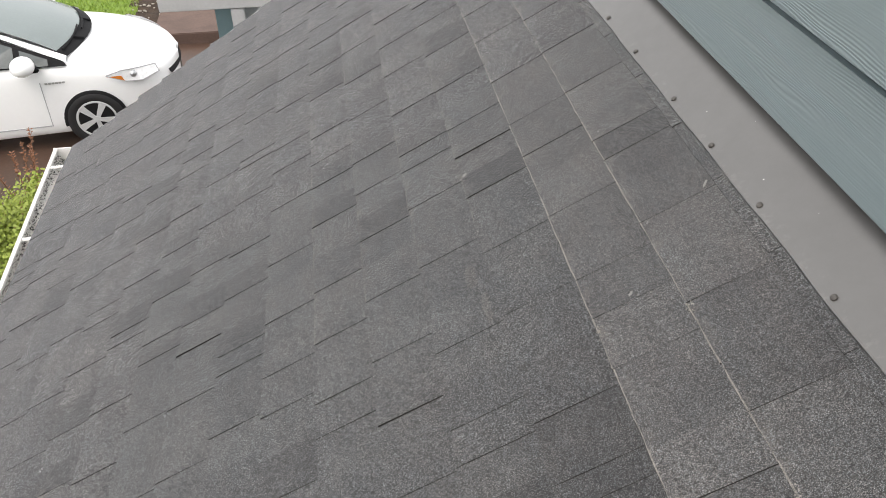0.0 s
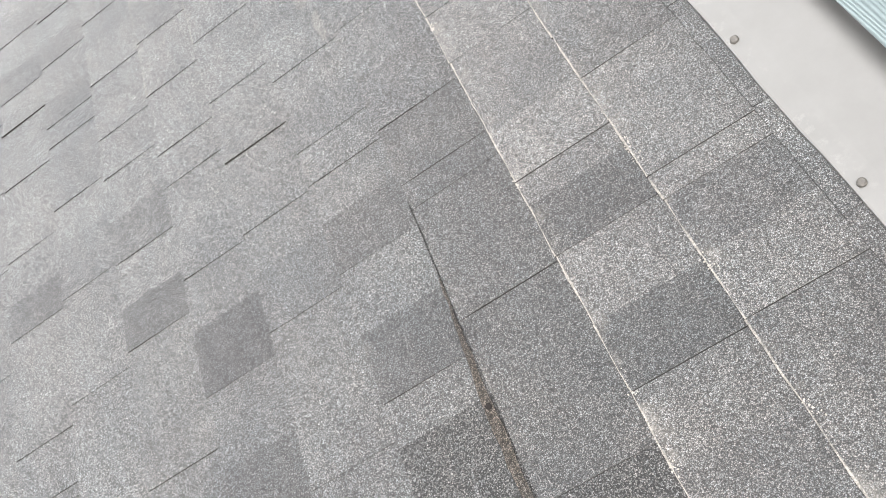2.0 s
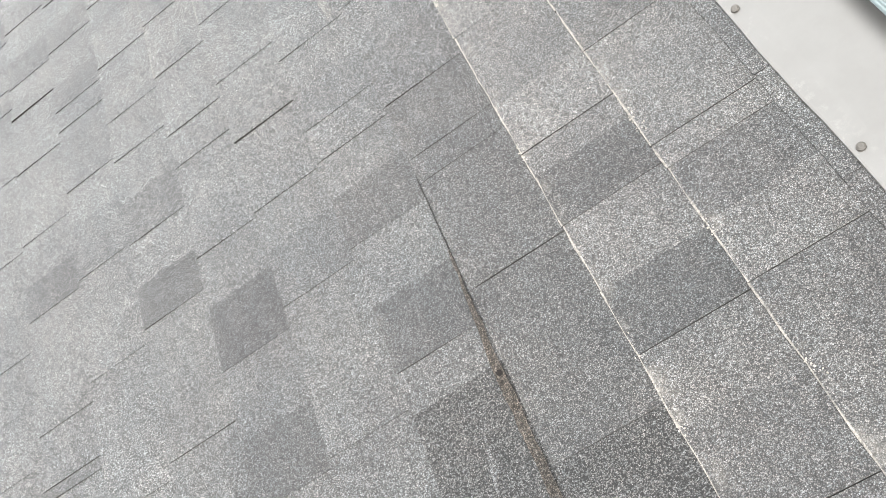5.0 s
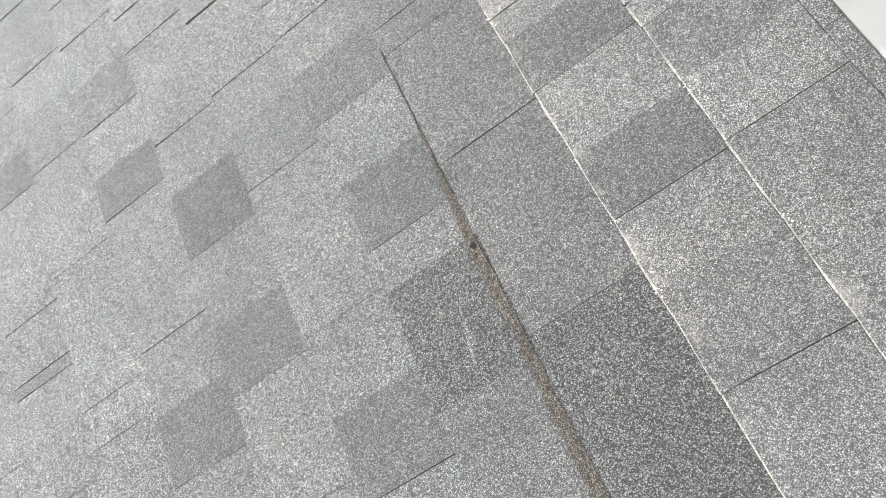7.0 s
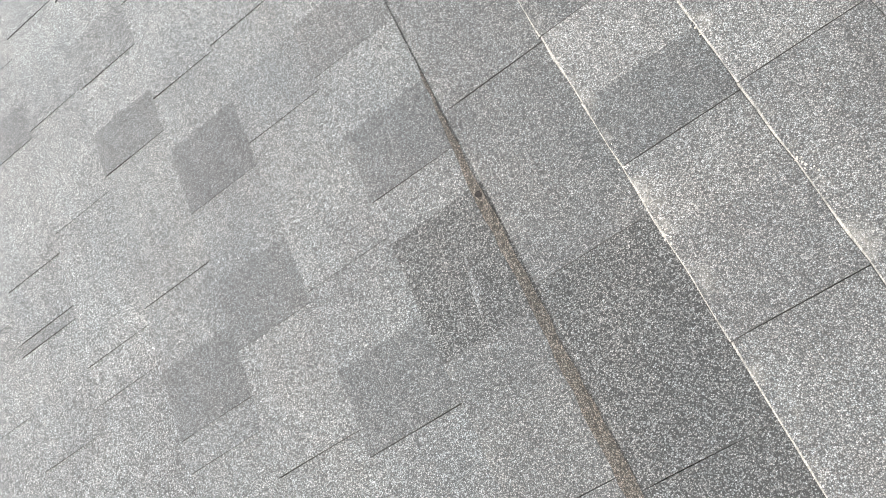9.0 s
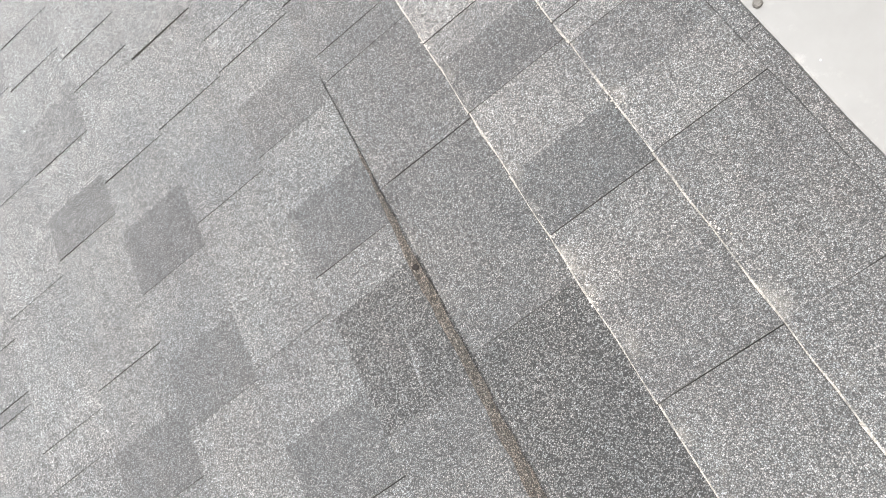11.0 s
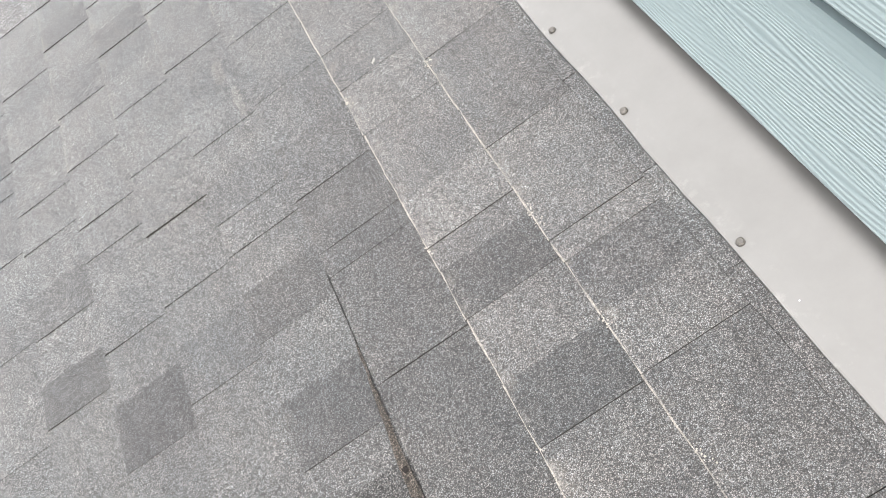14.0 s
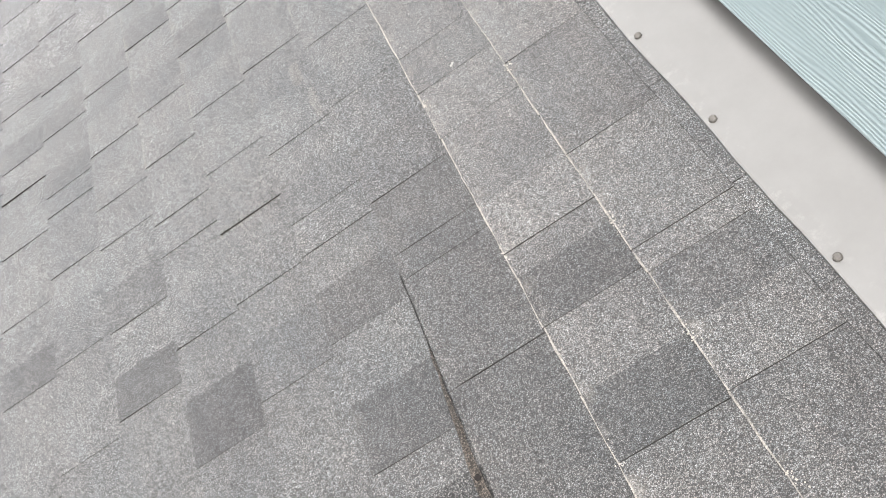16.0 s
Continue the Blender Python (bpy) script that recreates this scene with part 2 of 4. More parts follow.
def siding_material():
    """Fibre-cement planks with an embossed wood grain that runs along the plank."""
    m, n, l, b = mat("teal_siding", 0.34, 0.0, 0.9)
    co = n.new("ShaderNodeTexCoord").outputs["Object"]
    own = n.new("ShaderNodeObjectInfo").outputs["Random"]
    shift = n.new("ShaderNodeCombineXYZ")
    far = n.new("ShaderNodeMath")
    far.operation = "MULTIPLY"
    far.inputs[1].default_value = 37.0
    l.new(own, far.inputs[0])
    l.new(far.outputs[0], shift.inputs[1])
    moved = n.new("ShaderNodeVectorMath")
    l.new(co, moved.inputs[0])
    l.new(shift.outputs[0], moved.inputs[1])
    co = moved.outputs[0]
    mp = n.new("ShaderNodeMapping")
    mp.inputs["Scale"].default_value = (1.0, 0.12, 1.0)
    l.new(co, mp.inputs[0])
    wave = n.new("ShaderNodeTexWave")
    wave.wave_type, wave.bands_direction = "BANDS", "Z"
    for key, value in (("Scale", 60), ("Distortion", 22.0), ("Detail", 1.5), ("Detail Scale", 0.36), ("Detail Roughness", 0.6)):
        wave.inputs[key].default_value = value
    l.new(mp.outputs[0], wave.inputs["Vector"])
    fibre = noise_tex(n, l, co, 75, 4, 0.6, (1.0, 0.045, 3.2))
    plain = ramp(n, l, noise_tex(n, l, co, 5.0, 2, 0.5, (1, 0.25, 2.2)), [(0.40, 0.10), (0.58, 0.85)])
    ridge = mix(n, l, "MIX", plain, wave.outputs["Fac"], fibre)
    tone = ramp(n, l, noise_tex(n, l, co, 3.0, 4, 0.5, (1, 0.4, 1)), [(0.3, (0.168, 0.213, 0.224)), (0.7, (0.193, 0.237, 0.247))])
    lift = ramp(n, l, ridge, [(0.25, (0.905, 0.92, 0.922)), (0.78, (1.075, 1.065, 1.065))])
    l.new(mix(n, l, "MULTIPLY", 1.0, tone, lift), b.inputs["Base Color"])
    bump(n, l, b, ridge, 0.42, 0.0014)
    return m


FLASHING = flashing_material()
SIDING = siding_material()


# ---- building helpers ----
def part(name, bm, material, parent=None, label="", smooth=False):
    """Links a bmesh as one mesh object under a thing, under a part or on its own."""
    me = bpy.data.meshes.new(name)
    bm.normal_update()
    bm.to_mesh(me)
    bm.free()
    for m in material if isinstance(material, (list, tuple)) else [material]:
        me.materials.append(m)
    if smooth:
        me.polygons.foreach_set("use_smooth", [True] * len(me.polygons))
    ob = new(name, me)
    if parent:
        ob.parent = parent
    if label:
        tagged(ob, label)
    return ob


def empty(name, m=None):
    ob = new(name)
    if m:
        ob.matrix_world = m
    return ob


def box(bm, lo, hi, bevel=0.0):
    lo, hi = Vector(lo), Vector(hi)
    made = bmesh.ops.create_cube(bm, size=1.0)["verts"]
    for v in made:
        v.co = Vector([lo[i] + (v.co[i] + 0.5) * (hi[i] - lo[i]) for i in range(3)])
    if bevel:
        edges = list({e for v in made for e in v.link_edges})
        bmesh.ops.bevel(bm, geom=edges, offset=bevel, segments=2, affect="EDGES")


def tube(bm, a, b, r, sides=10, r2=None):
    a, b = Vector(a), Vector(b)
    turn = (b - a).to_track_quat("Z", "Y").to_matrix().to_4x4()
    bmesh.ops.create_cone(bm, cap_ends=True, segments=sides, radius1=r, radius2=r if r2 is None else r2, depth=(b - a).length,
                          matrix=Matrix.Translation((a + b) / 2) @ turn)


def sheet(bm, rows, close=False):
    """A grid of faces through rows of points."""
    grid = [[bm.verts.new(p) for p in row] for row in rows]
    for r0, r1 in zip(grid, grid[1:]):
        n = len(r0)
        for i in range(n if close else n - 1):
            bm.faces.new((r0[i], r0[(i + 1) % n], r1[(i + 1) % n], r1[i]))
    return grid


# ---- the roof ----
RAKE, REAR, GUTTER_END = 3.585, -1.9, 3.475


def rake(x):
    """Where the roof's far edge runs: it is not quite square to the eave."""
    return 3.752 + 0.185 * x


def skew(bm):
    """Moves the far side of a box on the roof to the rake."""
    for v in bm.verts:
        if v.co.y > 3:
            v.co.y += rake(v.co.x) - RAKE


bm = bmesh.new()
box(bm, (-1.972, REAR, -0.034), (0.455, RAKE - 0.01, -0.013))
skew(bm)
roof = part("roof", bm, BOARD)
roof.matrix_world = SLOPE
tagged(roof, "sloping roof of worn grey laminated asphalt shingles", "roof", kind="structure")

bm = bmesh.new()
box(bm, (-1.972, RAKE - 0.01, -0.16), (0.5, RAKE + 0.012, -0.004), 0.003)
skew(bm)
part("rake_board", bm, BOARD, roof, "grey painted board along the rake")

field = {0: [], 1: [], 3: []}


def slab(butt, top, y0, y1, lift, thick, dust, rng, cut0=True, cut1=True):
    """Corners and faces of one thin shingle tab: its butt is proud, its near side lifted, its outline slightly uneven."""
    nx, ny = 3, 3
    over = top + 0.022
    verts, faces, kinds, worn = [], [], [], []
    for i in range(nx + 1):
        u = (0, 0.015, 0.17, 1)[i]
        x = butt + (over - butt) * (0, 0.015, 0.17, 1)[i]
        for j in range(ny + 1):
            v = j / ny
            g0, g1 = 0.0003 * cut0, 0.0003 * cut1
            y = y0 + g0 + (y1 - y0 - g0 - g1) * v
            xx = x + (rng.uniform(-0.0013, 0.0013) if i < 2 else 0)
            yy = y + (rng.uniform(-0.0006, 0.0006) if (j == 0 and cut0) or (j == ny and cut1) else 0)
            z = thick * (1 - u) - 0.0028 + lift * (1 - v) ** 1.5 * (1 - 0.55 * u)
            verts.append((xx, yy, z))
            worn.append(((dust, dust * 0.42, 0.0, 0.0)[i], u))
    w = ny + 1
    for i in range(nx):
        for j in range(ny):
            a = i * w + j
            faces.append((a, a + w, a + w + 1, a + 1))
            kinds.append(0)
    rim = [j for j in range(w)] + [i * w + ny for i in range(1, nx + 1)] + [nx * w + j for j in range(ny - 1, -1, -1)] + [i * w for i in range(nx - 1, 0, -1)]
    base = len(verts)
    for r in rim:
        x, y, z = verts[r]
        verts.append((x, y, -0.0125))
        worn.append((0.0, worn[r][1]))
    for k in range(len(rim)):
        k2 = (k + 1) % len(rim)
        faces.append((rim[k], rim[k2], base + k2, base + k))
        kinds.append(1)
    return verts, faces, kinds, worn


def mesh_of(name, verts, faces, kinds, worn, mats):
    me = bpy.data.meshes.new(name)
    me.from_pydata(verts, [], faces)
    for m in mats:
        me.materials.append(m)
    me.polygons.foreach_set("material_index", kinds)
    for key, values in zip(("edge_dust", "upslope"), zip(*worn)):
        me.attributes.new(key, "FLOAT", "POINT").data.foreach_set("value", values)
    me.update()
    return me


shingles = []


def course(butt, top, joints, dark=(), dim=(), pale=(), deep=(), raised=(), plain=(), dust=0.0, thick=0.0045, base=0):
    """One course of tabs from the eave side up. joints: where a tab's near side shows; dark, dim, pale, deep, plain: stretches of tabs of another
    blend; raised: joints at which a tab stands well off the roof."""
    rng = random.Random(round(butt * 1000))
    cuts = list(joints)
    end = rake(butt + 0.07)
    while cuts[0] > REAR + 0.12:
        cuts.insert(0, max(REAR, cuts[0] - rng.uniform(0.16, 0.28)))
    full = [cuts[0]]
    for c in cuts[1:]:
        while c - full[-1] > 0.34:
            full.append(full[-1] + min(rng.uniform(0.16, 0.26), (c - full[-1]) * 0.55))
        full.append(c)
    while end - full[-1] > 0.12:
        full.append(min(end, full[-1] + rng.uniform(0.15, 0.27)))
    full[-1] = end + 0.012 + rng.uniform(-0.014, 0.014)
    spans = []
    for a, b in zip(full, full[1:]):
        marks = [m for pair in (*dark, *dim, *pale, *deep, *plain) for m in pair if a + 0.02 < m < b - 0.02]
        inner = sorted(set(marks))
        if not inner and b - a > 0.18:
            inner = [a + (b - a) * rng.uniform(0.45, 0.62)]
        pts = [a, *inner, b]
        for k, (p, q) in enumerate(zip(pts, pts[1:])):
            spans.append((p, q, k == 0, k == len(pts) - 2))
    for p, q, first, last in spans:
        mid = (p + q) / 2
        tone = 6 if any(a <= mid <= b for a, b in plain) else 4 if any(a <= mid <= b for a, b in deep) else 1 if any(a - 0.004 <= mid <= b + 0.004 for a, b in dark) else 3 if any(a <= mid <= b for a, b in dim) else base + (3 if base else 2) if any(a <= mid <= b for a, b in pale) else base
        if tone == base and mid < -0.5 and rng.random() < 0.14:
            tone = 1
        lift = rng.uniform(0.0009, 0.0016) if first else 0.0
        if first and ((mid > 0.45 and butt < -0.05) or butt < -1.0):
            lift *= 1.5 if mid > 1.3 or butt < -1.0 else 1.25
        if butt > -0.35 and mid < 1.2:
            lift *= 0.62
        if any(abs(p - r) < 0.02 for r in raised):
            lift = 0.0042
        powder = max(dust, (0.62 if butt > -0.62 else 0.3) if mid > 1.15 else 0.0)
        data = slab(butt, top, p, q, lift, thick, powder, rng, first, last)
        near = butt > -1.2 and -0.45 < mid < 1.75
        if near:
            blends = [SHINGLE, SHINGLE_DARK, SHINGLE_PALE, SHINGLE_DIM, SHINGLE_DEEP, SHINGLE_LIGHT, SHINGLE_SOFT]
            if butt < -0.75 or mid > 0.62:
                blends[0], blends[1], blends[3] = SHINGLE_MID, SHINGLE_MID_DARK, SHINGLE_MID_DIM
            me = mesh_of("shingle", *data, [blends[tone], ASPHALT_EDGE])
            ob = new("shingle", me)
            ob.parent = roof
            shingles.append(ob)
        else:
            field[tone if tone in (1, 3) else 0].append(data)


course(0.3090, 0.4000, [-0.416, -0.081, 0.072, 0.258, 0.476, 0.716, 0.942, 1.152, 1.391, 1.632, 1.875], plain=[(-0.886, 0.072)], thick=0.0028)
course(0.1549, 0.3070, [-0.218, 0.022, 0.212, 0.254, 0.457, 0.932, 1.165, 1.248, 1.487, 1.728, 1.958], dark=[(1.165, 1.248)], pale=[(0.691, 0.932), (1.343, 1.485)], plain=[(0.457, 0.556), (0.118, 0.212), (-0.886, 0.022)], dust=0.9, base=2)
course(0.0000, 0.1549, [-0.220, 0.015, 0.227, 0.366, 0.640, 0.764, 0.873, 1.086, 1.333, 1.490, 1.730, 1.998, 2.210], dark=[(0.015, 0.114)], dim=[(0.227, 0.318)], pale=[(0.368, 0.471), (0.543, 0.764), (0.873, 0.988), (1.084, 1.235), (1.487, 1.639)], plain=[(-0.886, 0.015)], raised=[-0.220], dust=0.9, base=2)
course(-0.1566, 0.0000, [-0.310, -0.050, 0.222, 0.432, 0.483, 0.610, 0.881, 1.084, 1.298, 1.477, 1.624, 1.858, 2.104, 2.346], dark=[(1.858, 1.984), (2.104, 2.236), (1.298, 1.390)], dim=[(-0.050, 0.222), (0.222, 0.432), (0.432, 0.483), (0.483, 0.743)], deep=[(-0.885, -0.050)], raised=[1.477], dust=0.25)
course(-0.3064, -0.1566, [-0.074, 0.174, 0.406, 0.599, 0.679, 0.874, 1.148, 1.381, 1.553, 1.635, 1.870, 2.138, 2.358, 2.582], dark=[(0.174, 0.290)], deep=[(-0.074, 0.107)], dim=[(0.406, 0.513), (-0.585, -0.074), (1.635, 1.709)], dust=0.25)
course(-0.4506, -0.3064, [-0.127, 0.119, 0.388, 0.596, 0.769, 0.941, 1.135, 1.365, 1.576, 1.737, 1.999, 2.254, 2.504, 2.741, 2.975], dark=[(-0.127, -0.005), (1.364, 1.462), (2.258, 2.368), (2.741, 2.813)], dim=[(1.737, 1.807)], raised=[0.769], dust=0.08)
course(-0.5911, -0.4506, [-0.088, 0.106, 0.351, 0.590, 0.817, 0.909, 1.088, 1.268, 1.543, 1.735, 1.866, 2.025, 2.296, 2.505, 2.740, 2.909, 3.132], dark=[(0.106, 0.219), (0.351, 0.479), (1.735, 1.813), (1.543, 1.631), (2.296, 2.381), (2.505, 2.609)], raised=[-0.088], dust=0.08)
course(-0.7347, -0.5911, [-0.014, 0.037, 0.263, 0.526, 0.725, 0.952, 1.071, 1.254, 1.485, 1.747, 1.957, 2.100, 2.373, 2.621, 2.864, 3.065, 3.329], dark=[(0.526, 0.620), (0.725, 0.834), (0.037, 0.152)], dust=0.08)
course(-0.8765, -0.7347, [0.167, 0.237, 0.501, 0.735, 0.974, 1.163, 1.231, 1.447, 1.636, 1.903, 2.116, 2.168, 2.435, 2.642, 2.868, 3.260, 3.520], dark=[(1.447, 1.541), (1.231, 1.320), (2.642, 2.769)], dim=[(1.636, 1.720), (1.903, 1.978), (2.435, 2.511)], dust=0.08)
course(-1.0183, -0.8765, [0.334, 0.358, 0.466, 0.724, 0.927, 1.139, 1.324, 1.439, 1.663, 1.894, 2.142, 2.338, 2.543, 2.812, 3.043, 3.389], dark=[(0.724, 0.815), (0.334, 0.358), (1.439, 1.541), (1.324, 1.347)], dim=[(3.389, 3.576)], raised=[1.324], dust=0.08)
course(-1.1593, -1.0183, [0.413, 0.660, 0.919, 1.150, 1.378, 1.456, 1.641, 1.859, 2.055, 2.318, 2.435, 2.606, 2.813, 3.029, 3.284, 3.534], dark=[(1.641, 1.735), (1.378, 1.419), (1.859, 1.933)], dust=0.08)
course(-1.3016, -1.1593, [1.068, 1.288, 1.535, 1.587, 1.810, 2.049, 2.289, 2.553, 2.724, 2.932, 3.176, 3.444], dark=[(1.587, 1.682), (2.049, 2.149), (2.289, 2.405)], dust=0.08)
course(-1.4429, -1.3016, [1.282, 1.519, 1.710, 1.781, 2.015, 2.251, 2.427, 2.730, 2.936, 3.154, 3.436], dark=[(1.282, 1.401), (1.078, 1.176)], dust=0.08)
course(-1.5817, -1.4429, [1.258, 1.474, 1.741, 2.012, 2.242, 2.480, 2.740, 2.926, 3.145, 3.357], dust=0.08)
course(-1.7172, -1.5817, [1.466, 1.717, 1.952, 2.117, 2.286, 2.547, 2.731, 2.951, 3.221], dark=[(1.952, 2.073)], dust=0.08)
course(-1.8504, -1.7172, [1.781, 1.987, 2.245, 2.388, 2.571, 2.789, 3.017, 3.210], dust=0.08)
course(-1.9826, -1.8504, [2.236, 2.334, 2.406, 2.627, 2.809, 3.068], dust=0.08)

for tone, mats in ((0, [SHINGLE_FAR, ASPHALT_EDGE]), (1, [SHINGLE_FAR_DARK, ASPHALT_EDGE]), (3, [SHINGLE_FAR_DIM, ASPHALT_EDGE])):
    verts, faces, kinds, worn = [], [], [], []
    for v, fs, k, w in field[tone]:
        n = len(verts)
        verts += v
        faces += [tuple(i + n for i in q) for q in fs]
        kinds += k
        worn += w
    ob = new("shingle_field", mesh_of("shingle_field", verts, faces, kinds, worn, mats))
    ob.parent = roof
    tagged(ob, {0: "grey", 1: "charcoal", 3: "darker grey"}[tone] + " asphalt shingle tabs of the wider roof", kind="stuff")

# the exposed, dirty sealant along one butt, and the nail in it
rng = random.Random(5)
rows = []
for k in range(50):
    y = 0.300 - 0.022 * k
    wide = 0.001 + 0.0125 * min(1.0, k / 8) + 0.004 * max(0.0, min(1.0, (k - 10) / 16))
    left = -0.1606 - wide - rng.uniform(-0.0015, 0.0015)
    rows.append([(left, y, 0.0004), (left + wide * 0.45, y, 0.0012 + rng.uniform(-0.0004, 0.0004)), (-0.1601 + rng.uniform(-0.0018, 0.0018), y, 0.0022)])
bm = bmesh.new()
sheet(bm, rows)
bmesh.ops.solidify(bm, geom=bm.faces[:], thickness=0.004)
part("sealant_strip", bm, SEALANT, roof, "brown weathered sealant strip along a lifted shingle edge")
# dark strip added to stand for the shadowed gap along this shingle edge
rows = []
for k in range(16):
    y = 0.290 + 0.0104 * k
    wide = 0.0017 * (1 - k / 17) * rng.uniform(0.55, 1.2)
    rows.append([(-0.1591 - wide, y, 0.0006), (-0.1591 - wide * 0.4, y, 0.0016), (-0.1566, y, 0.0020)])
bm = bmesh.new()
sheet(bm, rows)
bmesh.ops.solidify(bm, geom=bm.faces[:], thickness=0.003)
part("tar_bead", bm, EDGE_GAP, roof, "thin dark strip for the shadowed gap along a shingle edge")
bm = bmesh.new()
tube(bm, (-0.1670, 0.092, -0.002), (-0.1670, 0.092, 0.0044), 0.0043, 14)
tube(bm, (-0.1670, 0.092, 0.0043), (-0.1670, 0.092, 0.0052), 0.0030, 14, 0.0016)
part("nail_head", bm, RUST, roof, "rusty dark nail head in the gap")

# pale scrapes and droppings on the shingles
DROPPING = simple("white_dropping", (0.22, 0.215, 0.205), 0.9, vary=0.3, scale=90)
SCRAPE = granules("scraped_granules", 0.1008, 0.4)


def smear(name, x, y, dx, dy, wide, label, seed, film=None, z=0.0034):
    """A thin ragged film along a line on the roof."""
    rng = random.Random(seed)
    bm = bmesh.new()
    d = Vector((dx, dy, 0))
    side = Vector((-dy, dx, 0)).normalized()
    rows = []
    for k in range(13):
        u = k / 12
        w = wide * (0.25 + math.sin(u * math.pi) ** 0.6) * rng.uniform(0.5, 1.15)
        p = Vector((x, y, z)) + d * (u - 0.5) + side * rng.uniform(-0.2, 0.2) * wide
        rows.append([p - side * w, p + side * w * rng.uniform(-0.2, 0.2) + Vector((0, 0, 0.0005)), p + side * w])
    sheet(bm, rows)
    part(name, bm, film or DROPPING, roof, label)


smear("scrape", -0.2275, -0.010, 0.016, 0.085, 0.0036, "pale scrape across a dark shingle", 1, SCRAPE, 0.0012)
smear("dropping", 0.0806, 0.778, 0.008, 0.009, 0.0032, "small white dropping on a shingle", 3, None, 0.0006)
smear("dropping", -0.1463, 1.392, 0.011, 0.011, 0.0038, "small white dropping on a shingle", 4, None, 0.0024)
smear("dropping", -0.130, 2.523, 0.05, 0.02, 0.008, "small white dropping on a shingle", 5, None, 0.0018)

GRIT = simple("loose_pale_grit", (0.27, 0.255, 0.225), 0.9, vary=0.35, scale=120)


def grit(x, y, seed, count=16):
    """A few loose granules caught on a worn edge."""
    rng = random.Random(seed)
    bm = bmesh.new()
    for k in range(count):
        p = Vector((x + rng.gauss(0, 0.0035), y + rng.gauss(0, 0.009), 0.0016))
        r = rng.uniform(0.0006, 0.0017)
        bmesh.ops.create_icosphere(bm, subdivisions=1, radius=r, matrix=Matrix.Translation(p) @ Euler((rng.uniform(0, 3), 0, rng.uniform(0, 3))).to_matrix().to_4x4() @ Matrix.Diagonal((1, rng.uniform(0.6, 1.3), 0.7, 1)))
    part("grit", bm, GRIT, roof, "loose pale granules on a worn shingle edge")


for k, (x, y) in enumerate(((0.158, 0.292), (0.158, 0.109), (0.160, -0.096), (0.004, 0.725), (0.158, 0.312), (0.004, 0.026), (0.004, -0.082), (0.158, 0.690), (0.004, 0.376))):
    grit(x, y, 60 + k)

DUSTY = granules("dusty_granules", 0.1204, 0.5, tint=(1.03, 1.01, 0.96))
smear("dust_patch", -0.199, 1.039, 0.004, 0.07, 0.015, "patch of pale dusty granules", 8, DUSTY, -0.0009)
smear("dust_patch", -0.183, 0.929, 0.004, 0.09, 0.010, "patch of pale dusty granules", 9, DUSTY, -0.0011)
smear("dropping", 0.294, 0.946, 0.014, 0.016, 0.0022, "pale scuff on a shingle", 10, None, 0.0002)
for k in range(5):
    smear("scuff", 0.328 + 0.0005 * k, 0.912 + 0.007 * k, 0.016, 0.004, 0.0008, "white scratch at the flashing's edge", 20 + k, None, 0.0075)

# ---- metal flashing along the wall, with its screws ----
flashing = empty("flashing", SLOPE)
tagged(flashing, "pale grey painted metal flashing screwed along the wall", "flashing")
rng = random.Random(8)
rows, worn = [], []
steps = 120
for k in range(steps + 1):
    y = REAR + (RAKE - 0.03 - REAR) * k / steps
    wob = 0.0012 * math.sin(k * 0.9) + rng.uniform(-0.0006, 0.0006)
    rows.append([(0.3325 + wob, y, -0.002), (0.3330 + wob, y, 0.0052), (0.336 + wob, y, 0.0058), (0.365, y, 0.0085), (0.42, y, 0.0110),
                 (0.462, y, 0.0130), (0.4690, y, 0.0145), (0.474, y, 0.022), (0.512, y, 0.089)])
bm = bmesh.new()
layer = bm.verts.layers.float.new("edge_dust")
grid = sheet(bm, rows)
for row in grid:
    for i, v in enumerate(row):
        v[layer] = (1.0, 1.0, 0.75, 0.0, 0, 0, 0, 0, 0)[i]
part("flashing_sheet", bm, FLASHING, flashing, smooth=False)
for y in (-0.64, -0.42, -0.190, 0.090, 0.357, 0.568, 0.818, 1.028, 1.229, 1.479, 1.695, 1.91, 2.13, 2.36, 2.58, 2.81, 3.03, 3.25):
    bm = bmesh.new()
    tube(bm, (0.345, y, 0.005), (0.345, y, 0.0096), 0.0062, 16, 0.0056)
    tube(bm, (0.345, y, 0.0095), (0.345, y, 0.0110), 0.0054, 16, 0.0036)
    part("screw", bm, SCREW, flashing)

# ---- the wall above, of lapped planks ----
wall_x, plank_step = 0.365, 0.180
bm = bmesh.new()
box(bm, (wall_x + 0.042, REAR, 0.185), (2.4, RAKE - 0.05, 3.05))
wall = part("wall_upper", bm, TEAL_WALL)
tagged(wall, "house wall clad in lapped teal planks with wood grain", "wall", kind="structure")
for k in range(16):
    z = 0.2665 + k * plank_step
    head = z + plank_step
    prof = [(wall_x + 0.014, z), (wall_x + 0.0012, z + 0.0006), (wall_x, z + 0.0025), (wall_x + 0.013, head - 0.017), (wall_x + 0.029, head - 0.012),
            (wall_x + 0.030, head + 0.028), (wall_x + 0.038, head + 0.028)]
    ends = (REAR, 0.63, RAKE - 0.05) if k == 1 else (REAR, RAKE - 0.05)
    for a, b in zip(ends, ends[1:]):
        bm = bmesh.new()
        sheet(bm, [[(x, y, zz) for x, zz in prof] for y in np.linspace(a + 0.0008, b - 0.0008, 20)])
        bmesh.ops.recalc_face_normals(bm, faces=bm.faces[:])
        part("plank", bm, SIDING, wall)

